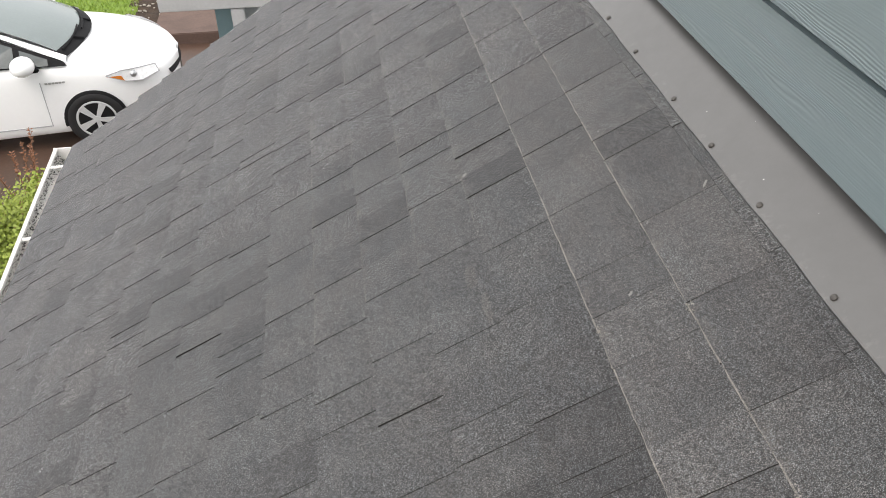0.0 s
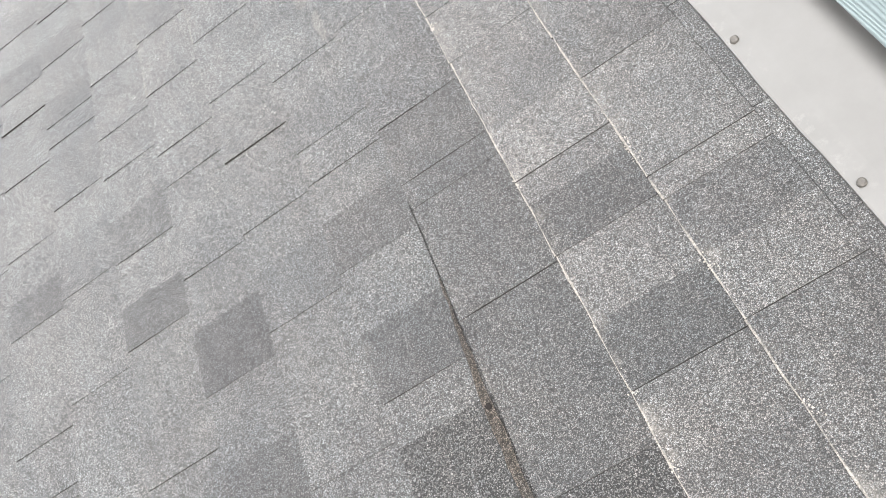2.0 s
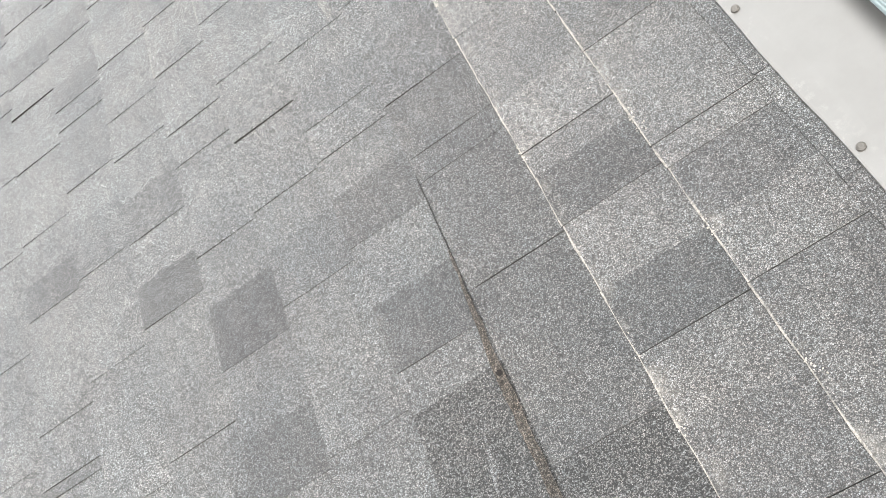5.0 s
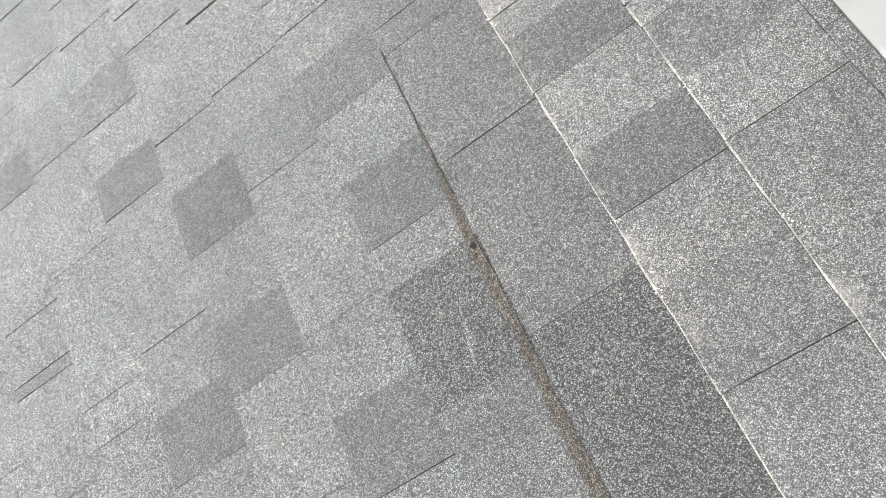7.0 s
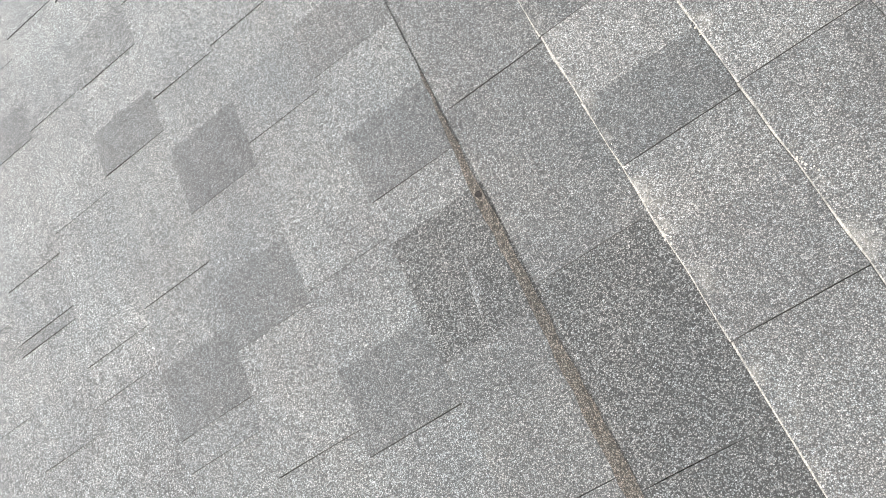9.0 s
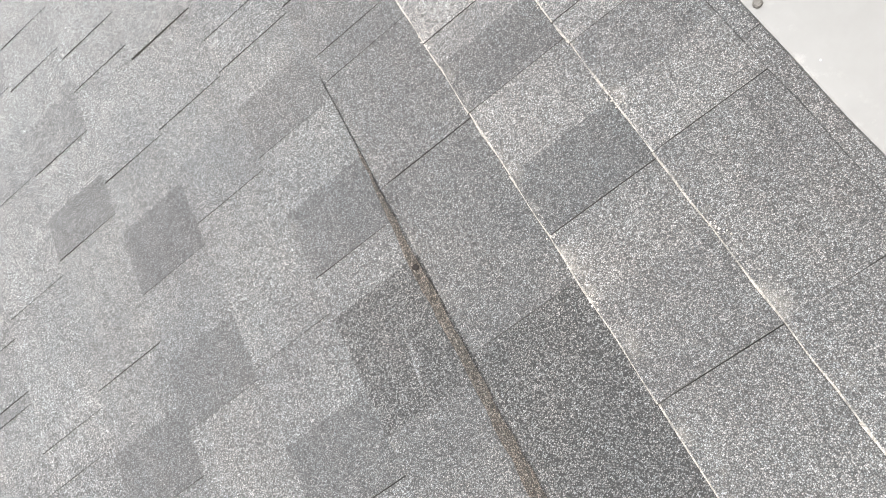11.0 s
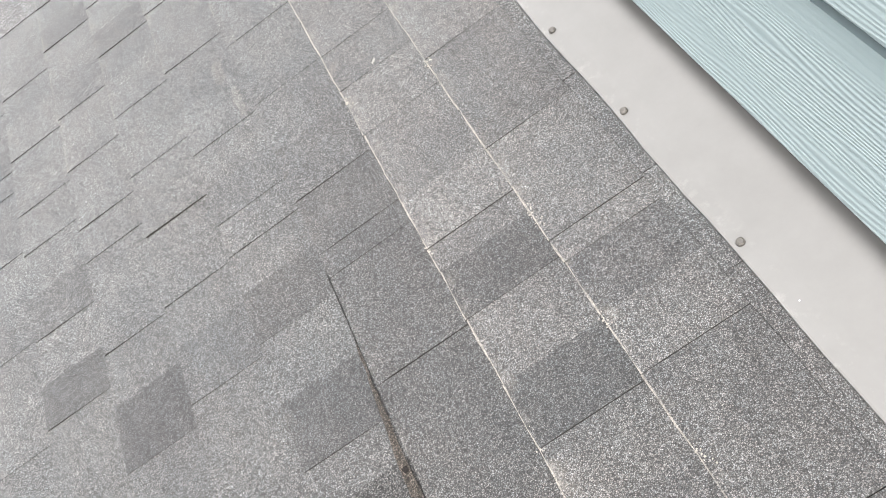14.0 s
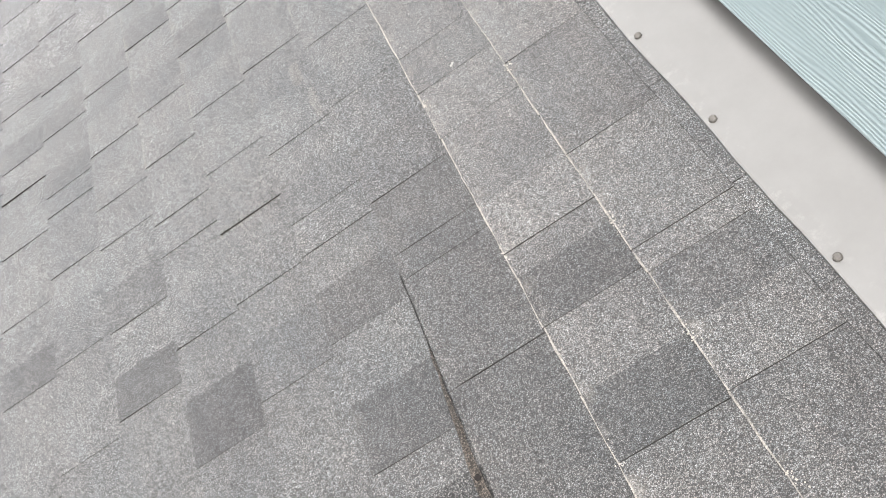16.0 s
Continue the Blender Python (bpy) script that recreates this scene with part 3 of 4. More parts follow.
# ---- the house under the roof ----
bm = bmesh.new()
outline = [(-1.40, -3.55), (2.4, -3.55), (2.4, 0.18), (0.408, 0.18), (0.38, 0.165), (-1.40, -0.872)]
ends = [[bm.verts.new((x, y, z)) for x, z in outline] for y in (REAR + 0.01, RAKE - 0.30)]
bm.faces.new(ends[0])
bm.faces.new(ends[1])
for i in range(len(outline)):
    j = (i + 1) % len(outline)
    bm.faces.new((ends[0][i], ends[0][j], ends[1][j], ends[1][i]))
bmesh.ops.recalc_face_normals(bm, faces=bm.faces[:])
lower = part("wall_lower", bm, TEAL_WALL)
tagged(lower, "teal painted house wall below the eave", "wall", kind="structure")

# ---- gutter ----
GUTTER = pose(-1.603, 0, -1.04, 0, 0, 2.14)
gutter = empty("gutter", GUTTER)
tagged(gutter, "white metal rain gutter with dark debris inside", "gutter")
prof = [(0.028, -0.012), (0.026, -0.085), (0.012, -0.092), (-0.045, -0.092), (-0.060, -0.075), (-0.070, -0.045), (-0.088, -0.028), (-0.090, 0.0), (-0.086, 0.003), (-0.074, 0.003), (-0.072, -0.005)]
inner = [(0.0258, -0.012), (0.0238, -0.083), (0.011, -0.0895), (-0.044, -0.0895), (-0.058, -0.0735), (-0.068, -0.044), (-0.0858, -0.027), (-0.0878, -0.002)]
loop = prof[:7] + [(-0.091, 0.0), (-0.089, 0.0035), (-0.073, 0.0035), (-0.071, -0.003), (-0.074, -0.0025), (-0.0865, -0.001)] + inner[::-1][1:]
bm = bmesh.new()
sheet(bm, [[(x, y, z) for x, z in loop] for y in np.linspace(REAR, GUTTER_END - 0.002, 40)], close=True)
bmesh.ops.recalc_face_normals(bm, faces=bm.faces[:])
part("trough", bm, WHITE_METAL, gutter)
bm = bmesh.new()
sheet(bm, [[(-0.058, y, -0.070 + 0.003 * math.sin(y * 9)), (-0.02, y, -0.074), (0.022, y, -0.066)] for y in np.linspace(REAR, GUTTER_END - 0.01, 60)])
part("gutter_floor", bm, GUTTER_IN, gutter, "dirty grey gutter floor")
bm = bmesh.new()
rim = [(0.028, 0.003)] + prof[1:7] + [(-0.092, 0.005)]
lids = [[bm.verts.new((x, y, z)) for x, z in rim] for y in (GUTTER_END - 0.001, GUTTER_END + 0.005)]
bm.faces.new(lids[0])
bm.faces.new(lids[1])
for i in range(len(rim)):
    j = (i + 1) % len(rim)
    bm.faces.new((lids[0][i], lids[0][j], lids[1][j], lids[1][i]))
bmesh.ops.recalc_face_normals(bm, faces=bm.faces[:])
part("end_cap", bm, WHITE_METAL, gutter)
bm = bmesh.new()
sheet(bm, [[(0.034, y, 0.004), (-0.002, y, -0.012), (-0.004, y, -0.045), (0.012, y, -0.075)] for y in np.linspace(REAR, GUTTER_END, 20)])
part("drip_edge", bm, WHITE_METAL, gutter, "pale metal drip edge under the shingles")
for y in (-0.235, 0.355, 0.945, 1.533, 2.123, 2.713, 3.303):
    bm = bmesh.new()
    box(bm, (-0.083, y - 0.011, -0.006), (0.015, y + 0.011, 0.0), 0.0015)
    part("strap", bm, WHITE_METAL, gutter)
rng = random.Random(3)
bm = bmesh.new()
for k in range(2900):
    y = REAR + (GUTTER_END - 0.02 - REAR) * rng.random() ** 0.8
    x = rng.gauss(-0.072, 0.005) if rng.random() < 0.85 else rng.uniform(-0.06, 0.01)
    if k > 2600:
        y, x = GUTTER_END - 0.01 - abs(rng.gauss(0, 0.06)), rng.uniform(-0.07, 0.02)
    a = rng.uniform(0, 6.28)
    s = rng.uniform(0.002, 0.008)
    dx, dy = math.cos(a) * s, math.sin(a) * s
    z = -0.064 + rng.uniform(0, 0.012) + max(0.0, -0.050 - x) * 1.1
    q = [bm.verts.new(p) for p in ((x - dx, y - dy, z), (x + dy * 0.3, y - dx * 0.3, z + 0.004), (x + dx, y + dy, z + rng.uniform(0, 0.008)), (x - dy * 0.3, y + dx * 0.3, z + 0.003))]
    bm.faces.new(q)
tagged(part("gutter_debris", bm, MUCK), "black leaf debris and moss lying in the gutter", "debris", kind="stuff")
bpy.data.objects["gutter_debris"].matrix_world = GUTTER

# ---- the yard ----
G = -3.51
YARD = pose(0.019, 0.040, -0.101, 0, 0, 0.46)


def set_in(name, bm, material):
    """A piece of the yard, in the yard's own axes."""
    ob = part(name, bm, material)
    ob.matrix_world = YARD
    return ob


bm = bmesh.new()
sheet(bm, [[(x, y, G - 0.121) for x in (-600, -60, -12, -4, 4, 60, 600)] for y in (-600, -60, -8, 4, 14, 60, 600)])
tagged(part("ground", bm, EARTH), "bare brown earth round the house", "ground", kind="structure")
bm = bmesh.new()
sheet(bm, [[(x, y, G) for x in np.linspace(-9.0, -1.0, 9)] for y in np.linspace(6.6, 12.2, 8)])
tagged(set_in("driveway", bm, DRIVE), "wet dark brown driveway", "driveway", kind="structure")
bm = bmesh.new()
box(bm, (-2.86, 11.05, G - 0.02), (0.6, 14.2, G + 0.16), 0.012)
tagged(set_in("patio_slab", bm, SLAB), "brown stained concrete entrance slab with a step", "slab", kind="structure")
bm = bmesh.new()
sheet(bm, [[(x, y, G + 0.012 + 0.02 * noise.noise((x * 3, y * 3, 0))) for x in np.linspace(-3.45, -2.84, 9)] for y in np.linspace(11.3, 15.5, 40)])
tagged(set_in("planting_bed", bm, MULCH), "dark bark mulch planting bed beside the lawn", "bed", kind="structure")
bm = bmesh.new()
sheet(bm, [[(x, y, G + 0.01) for x in np.linspace(-9, -3.3, 10)] for y in np.linspace(12.2, 22, 10)])
tagged(set_in("lawn", bm, TURF), "bright green mown lawn", "lawn", kind="structure")
rng = random.Random(21)
bm = bmesh.new()
for k in range(9000):
    x, y = rng.uniform(-5.6, -3.28), rng.uniform(12.2, 15.0)
    a, h = rng.uniform(0, 6.28), rng.uniform(0.03, 0.07)
    dx, dy = math.cos(a) * 0.008, math.sin(a) * 0.008
    bm.faces.new([bm.verts.new(p) for p in ((x - dx, y - dy, G + 0.008), (x + dx, y + dy, G + 0.008), (x + rng.uniform(-0.03, 0.03), y + rng.uniform(-0.03, 0.03), G + h))])
GRASS = simple("grass_blade", (0.24, 0.34, 0.05), 0.6, vary=0.35, scale=8)
tagged(set_in("grass", bm, GRASS), "short bright green grass blades", "grass", kind="stuff")
bm = bmesh.new()
for k in range(60):
    x, y, s = rng.uniform(-3.4, -2.9), rng.uniform(11.6, 13.6), rng.uniform(0.012, 0.035)
    bmesh.ops.create_icosphere(bm, subdivisions=1, radius=s, matrix=Matrix.Translation((x, y, G + 0.02)) @ Matrix.Diagonal((1, rng.uniform(0.6, 1.2), 0.6, 1)))
tagged(set_in("pebbles", bm, STONE), "pale pebbles scattered over the mulch", "pebbles", kind="stuff")


def shrub(name, centre, size, count, leaf, seed, label):
    """A loose mound of twigs with leaves on short sprays."""
    rng = random.Random(seed)
    thing = empty(name, YARD @ pose(centre[0], centre[1], centre[2]))
    tagged(thing, label, "shrub")
    twigs, leaves = bmesh.new(), bmesh.new()
    for k in range(count):
        a, e = rng.uniform(0, 6.28), math.asin(rng.uniform(0.0, 1.0))
        r = rng.uniform(0.72, 1.08)
        d = Vector((math.cos(a) * math.cos(e) * size[0], math.sin(a) * math.cos(e) * size[1], math.sin(e) * size[2])) * r
        d *= 1 + 0.22 * noise.noise(d * 2.2 + Vector((seed, 0, 0)))
        if k % 6 == 0:
            tube(twigs, d * 0.2, d, 0.006, 4, 0.002)
        for j in range(9):
            p = d + Vector((rng.gauss(0, 0.05), rng.gauss(0, 0.05), rng.gauss(0, 0.04)))
            u = Vector((rng.gauss(0, 1), rng.gauss(0, 1), rng.gauss(0.2, 0.5))).normalized()
            w = u.orthogonal().normalized() * leaf * rng.uniform(0.28, 0.42)
            u *= leaf * rng.uniform(0.7, 1.2)
            droop = Vector((0, 0, -0.2 * leaf))
            leaves.faces.new([leaves.verts.new(q) for q in (p, p + u * 0.5 + w, p + u + droop, p + u * 0.5 - w)])
    part("twigs", twigs, DRY_STEM, thing, "thin brown twigs")
    part("leaves", leaves, LEAF, thing, "dense yellow-green leaves")
    return thing


shrub("shrub", (-2.95, 5.1, G), (0.95, 1.15, 1.12), 8000, 0.033, 4, "yellow-green leafy shrub growing below the gutter")
shrub("shrub", (-4.2, 5.6, G), (0.8, 0.9, 1.0), 3200, 0.035, 9, "yellow-green leafy shrub growing below the gutter")

weed = empty("dry_weed", YARD @ pose(-3.33, 6.5, G))
tagged(weed, "tall reddish brown dried weed beside the shrub", "weed")
rng = random.Random(31)
for k in range(5):
    bm = bmesh.new()
    lean = Vector((rng.uniform(-0.18, 0.18), rng.uniform(-0.1, 0.1), rng.uniform(0.95, 1.2)))
    foot = Vector((rng.uniform(-0.12, 0.12), rng.uniform(-0.1, 0.1), 0))
    tube(bm, foot, foot + lean, 0.006, 5, 0.002)
    for j in range(110):
        p = foot + lean * rng.uniform(0.45, 1.0)
        u = Vector((rng.gauss(0, 1), rng.gauss(0, 1), rng.uniform(0.2, 1.2))).normalized() * rng.uniform(0.015, 0.045)
        w = u.orthogonal().normalized() * 0.005
        bm.faces.new([bm.verts.new(q) for q in (p, p + u * 0.6 + w, p + u, p + u * 0.6 - w)])
    part("stem", bm, DRY_STEM, weed)

# ---- the entrance beyond: a low porch roof, its post and a piece of wall ----
porch = empty("porch", YARD)
tagged(porch, "pale grey metal porch roof with a square post", "porch")
bm = bmesh.new()
box(bm, (-1.70, 6.14, -1.19), (0.3, 8.4, -1.16), 0.004)
part("porch_roof", bm, PORCH_GREY, porch)
bm = bmesh.new()
box(bm, (-1.70, 6.06, -1.235), (0.3, 6.16, -1.13), 0.006)
part("fascia", bm, PORCH_GREY, porch)
bm = bmesh.new()
box(bm, (-1.10, 6.17, G - 0.02), (0.3, 6.25, -1.24))
part("side_panel", bm, PORCH_GREY, porch)
bm = bmesh.new()
box(bm, (-1.165, 6.065, G + 0.1), (-1.062, 6.165, -1.24), 0.006)
part("post", bm, PORCH_GREY, porch)
bm = bmesh.new()
box(bm, (-1.36, 6.62, G - 0.02), (-1.10, 6.72, -1.195))
tagged(set_in("wall_entrance", bm, TEAL_WALL), "blue-grey entrance wall under the porch", "wall", kind="structure")


# ---- the parked car: x forward, y to its left, z up, from under the front axle ----
car = empty("car", YARD @ pose(-3.14, 9.16, G, 0, 0, 6.3))
tagged(car, "white hatchback parked on the wet driveway", "car")


def loft(stations, points):
    """Mirrored hull through stations; points(x) gives the half profile from the sill to the middle."""
    rows = []
    for x in stations:
        half = points(x)
        rows.append([(x + dx, -y, z) for dx, y, z in half] + [(x + dx, y, z) for dx, y, z in reversed(half[:-1])])
    return rows


def along(x, table):
    xs, ys = zip(*table)
    return float(np.interp(x, xs, ys))


WIDE = [(-3.58, 0.66), (-3.4, 0.78), (-2.7, 0.865), (-1.5, 0.872), (-0.4, 0.872), (0.0, 0.868), (0.35, 0.845), (0.62, 0.76), (0.80, 0.60), (0.90, 0.34), (0.93, 0.12)]
BELT = [(-3.58, 1.0), (-2.7, 1.02), (-1.5, 0.985), (-0.4, 0.955), (0.0, 0.915), (0.35, 0.845), (0.62, 0.765), (0.80, 0.70), (0.93, 0.66)]
MID = [(-3.58, 1.05), (-2.7, 1.1), (-1.2, 1.06), (-0.3, 1.055), (0.0, 1.02), (0.35, 0.935), (0.62, 0.85), (0.80, 0.775), (0.93, 0.69)]


def hull(x):
    w, b, m = along(x, WIDE), along(x, BELT), along(x, MID)
    return [(0, w * 0.96, 0.185), (0, w * 1.0, 0.22), (0, w * 1.002, 0.40), (0, w, 0.62), (0, w * 0.985, b - 0.10), (0, w * 0.95, b - 0.02), (0, w * 0.87, b + 0.03 + 0.12 * (m - b)),
            (0, w * 0.62, b + 0.03 + 0.70 * (m - b)), (0, w * 0.3, b + 0.005 + 0.96 * (m - b)), (0, 0.0, m)]


bm = bmesh.new()
sheet(bm, loft([-3.58, -3.5, -3.3, -3.0, -2.7, -2.2, -1.5, -1.0, -0.6, -0.35, -0.1, 0.1, 0.25, 0.4, 0.55, 0.68, 0.78, 0.86, 0.91, 0.935], hull))
bmesh.ops.recalc_face_normals(bm, faces=bm.faces[:])
body = part("body", bm, CAR_WHITE, car, smooth=True)
sub = body.modifiers.new("smooth", "SUBSURF")
sub.levels = sub.render_levels = 1

TOP = [(-3.45, 1.12), (-3.0, 1.26), (-2.4, 1.41), (-1.7, 1.49), (-1.25, 1.475), (-0.98, 1.43)]
rows = []
for x in np.linspace(-3.45, -0.98, 9):
    z, w = along(x, TOP), along(x, [(-3.45, 0.52), (-1.7, 0.585), (-0.98, 0.56)])
    rows.append([(x, -w, z - 0.075), (x, -w * 0.93, z - 0.028), (x, -w * 0.5, z - 0.005), (x, 0, z), (x, w * 0.5, z - 0.005), (x, w * 0.93, z - 0.028), (x, w, z - 0.075)])
bm = bmesh.new()
sheet(bm, rows)
part("roof_panel", bm, CAR_WHITE, car, smooth=True)


def screen(u, v):
    """Windscreen: u from its foot to its head, v from the car's right to its left."""
    s = 2 * v - 1
    foot = Vector((0.03 - 0.20 * s * s, 0.725 * s, 1.035 - 0.025 * s * s))
    head = Vector((-0.99 - 0.05 * s * s, 0.59 * s, 1.425 - 0.035 * s * s))
    p = foot.lerp(head, u)
    p.z += 0.035 * math.sin(u * math.pi) + 0.006
    return p


bm = bmesh.new()
sheet(bm, [[screen(u, v) for v in np.linspace(0.012, 0.988, 13)] for u in np.linspace(0.10, 1.0, 9)])
part("windscreen", bm, CAR_SCREEN, car, "pale reflecting windscreen", smooth=True)
bm = bmesh.new()
sheet(bm, [[screen(u, v) + Vector((0, 0, -0.004)) for v in np.linspace(0.0, 1.0, 13)] for u in np.linspace(-0.015, 0.12, 4)])
part("cowl", bm, BLACK_TRIM, car, "black cowl below the windscreen", smooth=True)
for v0, v1, lean in ((0.04, 0.43, 0.05), (0.40, 0.80, 0.035)):
    bm = bmesh.new()
    path = [screen(0.055 + lean * k / 6, v0 + (v1 - v0) * k / 6) + Vector((0, 0, 0.018)) for k in range(7)]
    for a, b in zip(path, path[1:]):
        tube(bm, a, b, 0.011, 6)
    wiper = part("wiper", bm, BLACK_TRIM, car)
    bm = bmesh.new()
    tube(bm, screen(-0.005, (v0 + v1) / 2 + 0.04) + Vector((0, 0, 0.008)), path[3], 0.014, 6, 0.009)
    part("wiper_arm", bm, BLACK_TRIM, wiper)
for s in (-1, 1):
    bm = bmesh.new()
    sheet(bm, [[(-0.155, s * 0.728, 1.018), (-0.98, s * 0.585, 1.37), (-1.7, s * 0.605, 1.435), (-2.6, s * 0.59, 1.32), (-3.4, s * 0.54, 1.08)],
               [(-0.17, s * 0.79, 0.972), (-1.0, s * 0.60, 1.345), (-1.7, s * 0.62, 1.40), (-2.6, s * 0.61, 1.28), (-3.35, s * 0.60, 1.06)]])
    part("pillar", bm, CAR_WHITE, car, smooth=True)
    bm = bmesh.new()
    sheet(bm, [[(-0.20, s * 0.775, 0.985), (-0.62, s * 0.705, 1.165), (-1.02, s * 0.632, 1.335), (-1.7, s * 0.635, 1.395), (-2.6, s * 0.63, 1.27), (-3.1, s * 0.66, 1.13)],
               [(-0.16, s * 0.83, 0.945), (-0.62, s * 0.838, 0.965), (-1.02, s * 0.84, 0.98), (-1.7, s * 0.845, 1.0), (-2.6, s * 0.84, 1.02), (-3.1, s * 0.80, 1.03)]])
    part("window_band", bm, BLACK_TRIM, car, "black window surround", smooth=True)
    bm = bmesh.new()
    sheet(bm, [[(-0.66, s * 0.716, 1.155), (-0.66, s * 0.846, 0.985)], [(-1.05, s * 0.648, 1.315), (-1.05, s * 0.85, 1.0)], [(-1.68, s * 0.652, 1.375), (-1.68, s * 0.853, 1.015)]])
    part("side_window", bm, CAR_GLASS, car)
    bm = bmesh.new()
    sheet(bm, [[(-0.34, s * 0.79, 1.02), (-0.34, s * 0.836, 0.965)], [(-0.60, s * 0.735, 1.125), (-0.60, s * 0.846, 0.975)]])
    part("quarter_window", bm, CAR_GLASS, car)
    bm = bmesh.new()
    bmesh.ops.create_uvsphere(bm, u_segments=20, v_segments=12, radius=1.0, matrix=Matrix.Translation((-0.56, s * 0.965, 1.035)) @ Matrix.Diagonal((0.12, 0.15, 0.10, 1)))
    mirror = part("mirror", bm, CAR_WHITE, car, "white rounded wing mirror", smooth=True)
    bm = bmesh.new()
    box(bm, (-0.52, s * 0.85 if s > 0 else -0.92, 0.93), (-0.43, s * 0.92 if s > 0 else -0.85, 0.985), 0.015)
    part("mirror_foot", bm, BLACK_TRIM, mirror)
    # lamps
    bm = bmesh.new()
    sheet(bm, [[(0.20, s * 0.872, 0.80), (0.25, s * 0.868, 0.775)], [(0.36, s * 0.845, 0.835), (0.40, s * 0.857, 0.715)], [(0.53, s * 0.765, 0.815), (0.56, s * 0.81, 0.69)], [(0.70, s * 0.60, 0.775), (0.735, s * 0.655, 0.71)]])
    lamp = part("headlamp", bm, LAMP_LENS, car, "clear swept-back headlamp", smooth=True)
    bm = bmesh.new()
    sheet(bm, [[(0.20, s * 0.876, 0.79), (0.25, s * 0.872, 0.775)], [(0.355, s * 0.864, 0.785), (0.385, s * 0.864, 0.718)]])
    part("indicator", bm, AMBER, lamp, "amber indicator lens")
    bm = bmesh.new()
    edge = [(0.20, 0.873, 0.80), (0.36, 0.847, 0.836), (0.53, 0.767, 0.817), (0.70, 0.602, 0.777), (0.735, 0.657, 0.711), (0.56, 0.812, 0.69), (0.40, 0.859, 0.714), (0.25, 0.870, 0.775)]
    for a, b in zip(edge, edge[1:] + edge[:1]):
        tube(bm, (a[0], s * a[1], a[2]), (b[0], s * b[1], b[2]), 0.0055, 6)
    part("lamp_seal", bm, SEAM, lamp, "thin grey seal round the lamp")
    bm = bmesh.new()
    bmesh.ops.create_uvsphere(bm, u_segments=14, v_segments=8, radius=0.040, matrix=Matrix.Translation((0.475, s * 0.805, 0.77)))
    part("projector", bm, LETTERS, lamp, "chrome projector inside the lamp", smooth=True)
    for x in (0.0, -2.70):
        hub = Vector((x, s * 0.80, 0.315))
        out = Vector((0, s, 0))
        arch = bmesh.new()
        ring = []
        for i in range(25):
            a = radians(-8 + 196 * i / 24)
            d = Vector((math.cos(a), 0, math.sin(a)))
            ring.append([hub + d * 0.285 + out * 0.0735, hub + d * 0.334 + out * 0.0765, hub + d * 0.341 + out * 0.066])
        sheet(arch, ring)
        part("wheel_arch", arch, BLACK_TRIM, car, smooth=True)
        wheel = bmesh.new()
        prof = [(0.213, 0.0725), (0.25, 0.086), (0.295, 0.084), (0.314, 0.060), (0.315, -0.08), (0.24, -0.1)]
        sheet(wheel, [[hub + Vector((math.cos(a) * r, 0, math.sin(a) * r)) + out * o for a in np.linspace(0, 2 * math.pi, 37)[:-1]] for r, o in prof], close=True)
        tyre = part("wheel", wheel, RUBBER, car, "black tyre on a silver alloy rim", smooth=True)
        well = bmesh.new()
        tube(well, hub + out * 0.066, hub + out * 0.0715, 0.216, 28)
        part("rim_back", well, BLACK_TRIM, tyre)
        rim = bmesh.new()
        sheet(rim, [[hub + Vector((math.cos(a) * r, 0, math.sin(a) * r)) + out * o for a in np.linspace(0, 2 * math.pi, 37)[:-1]] for r, o in ((0.192, 0.0725), (0.204, 0.079), (0.217, 0.0745))], close=True)
        tube(rim, hub + out * 0.06, hub + out * 0.084, 0.045, 18, 0.036)
        for i in range(5):
            a = radians(62 + 72 * i)
            d, e = Vector((math.cos(a), 0, math.sin(a))), Vector((-math.sin(a), 0, math.cos(a)))
            q = [hub + d * 0.03 + e * 0.020 + out * 0.081, hub + d * 0.03 - e * 0.020 + out * 0.081, hub + d * 0.2 - e * 0.040 + out * 0.077, hub + d * 0.2 + e * 0.040 + out * 0.077]
            vs = [rim.verts.new(p) for p in q] + [rim.verts.new(p - out * 0.02) for p in q]
            for fc in ((0, 1, 2, 3), (0, 4, 5, 1), (1, 5, 6, 2), (3, 2, 6, 7), (0, 3, 7, 4)):
                rim.faces.new([vs[i2] for i2 in fc])
        part("rim", rim, ALLOY, tyre, "five-spoke silver alloy rim")
    # door seam and badge bars
    bm = bmesh.new()
    box(bm, (-0.47, s * 0.868 if s > 0 else -0.8755, 0.30), (-0.463, s * 0.8755 if s > 0 else -0.868, 0.80))
    part("door_seam", bm, SEAM, body)
    bm = bmesh.new()
    box(bm, (-2.3, s * 0.868 if s > 0 else -0.8775, 0.292), (-0.46, s * 0.8775 if s > 0 else -0.868, 0.300))
    part("sill_seam", bm, SEAM, body)
    bm = bmesh.new()
    for i in range(6):
        x = -0.42 + 0.035 * i
        box(bm, (x, s * 0.872 if s > 0 else -0.8775, 0.775), (x + 0.026, s * 0.8775 if s > 0 else -0.872, 0.795))
    part("badge", bm, LETTERS, body, "small chrome badge bars")
bm = bmesh.new()
sheet(bm, [[(0.90, y, z) for y in np.linspace(-0.5, 0.5, 13)] for z in (0.595, 0.65)])
for v in bm.verts:
    v.co.x = 0.955 - 0.42 * v.co.y ** 2 - 0.9 * (v.co.z - 0.595) ** 1.2
part("grille", bm, BLACK_TRIM, body, "black grille slot")
bm = bmesh.new()
tube(bm, (0.915, 0, 0.705), (0.935, 0, 0.70), 0.055, 20)
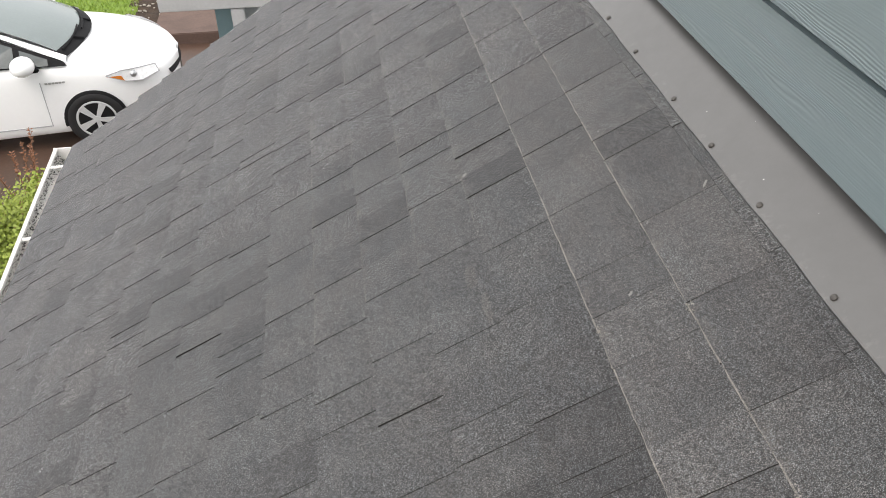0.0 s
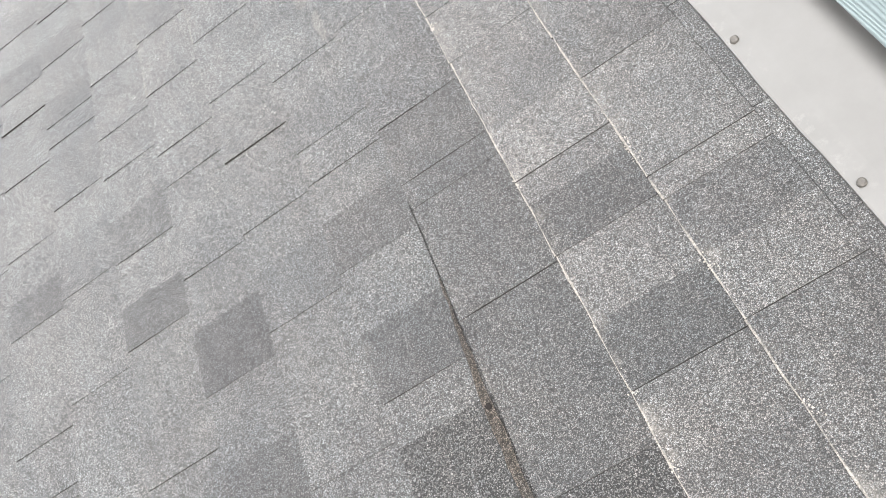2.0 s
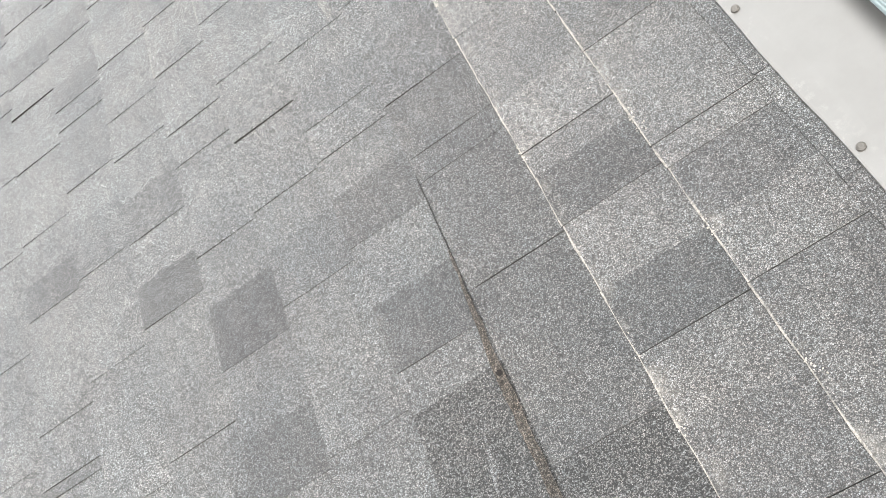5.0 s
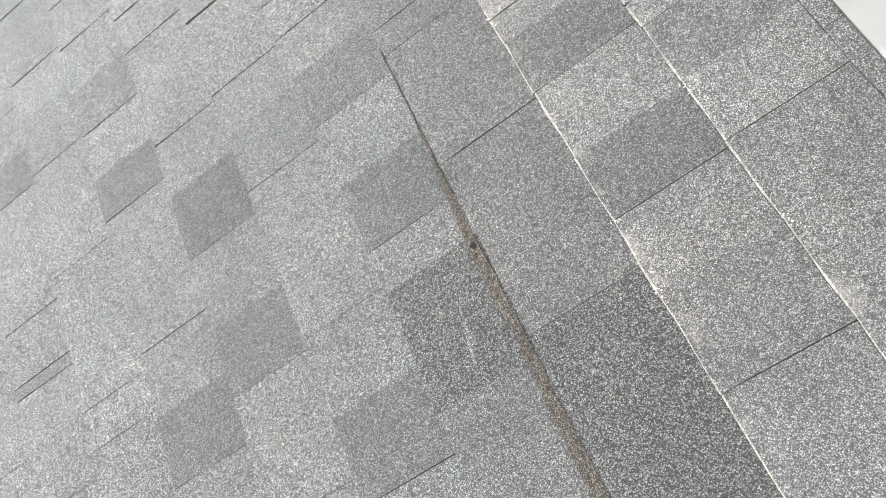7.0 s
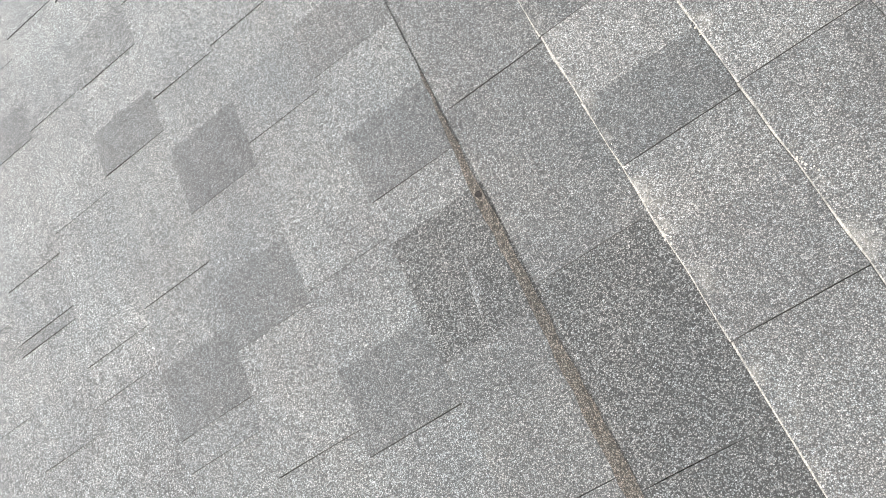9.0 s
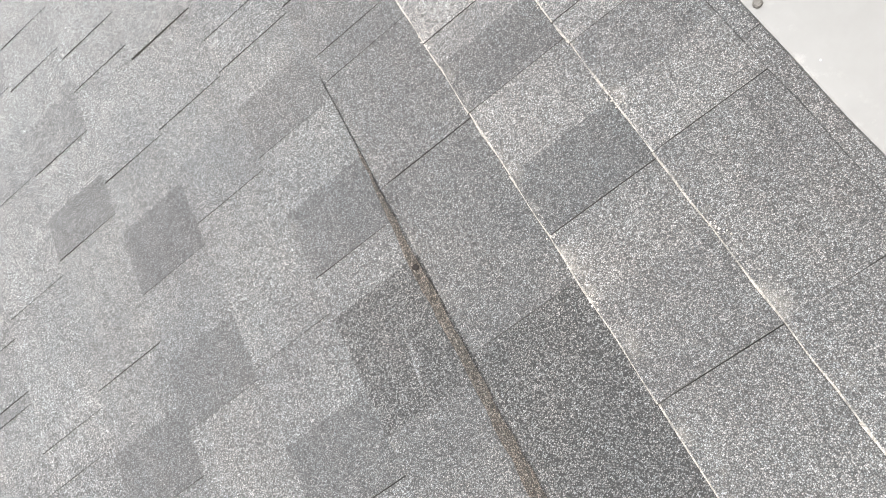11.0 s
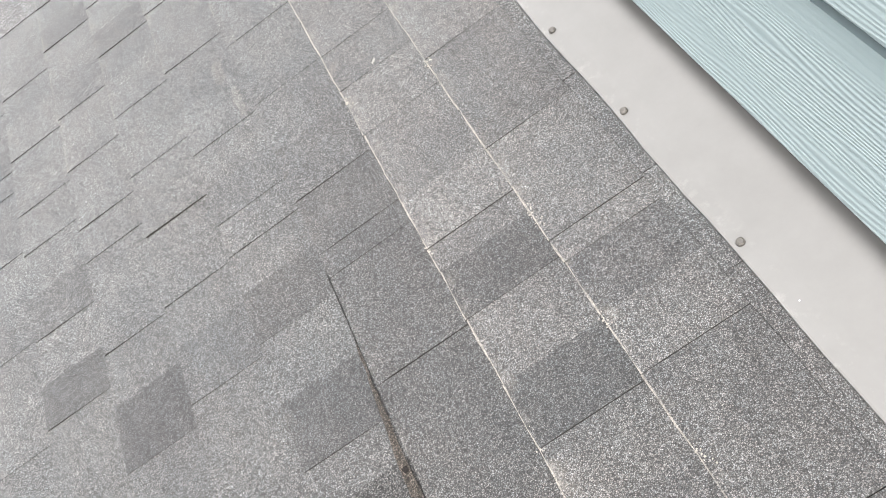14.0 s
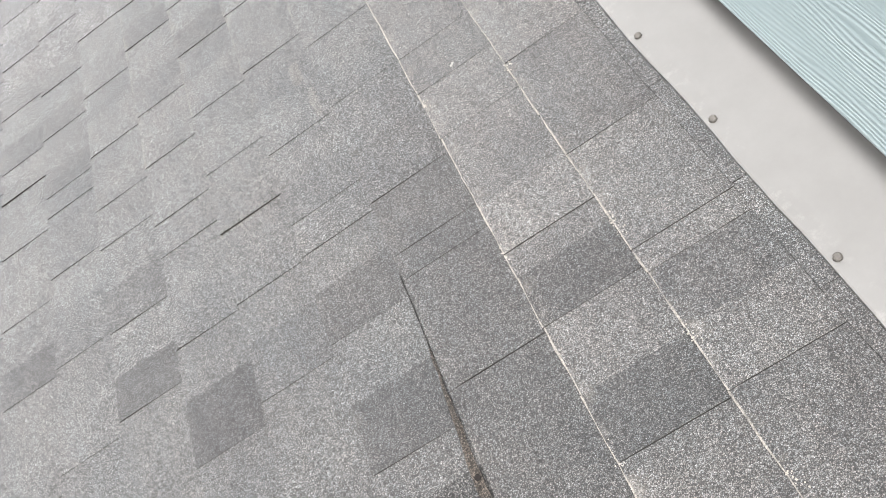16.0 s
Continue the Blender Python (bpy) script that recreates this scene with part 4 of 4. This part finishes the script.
part("nose_badge", bm, LETTERS, body)
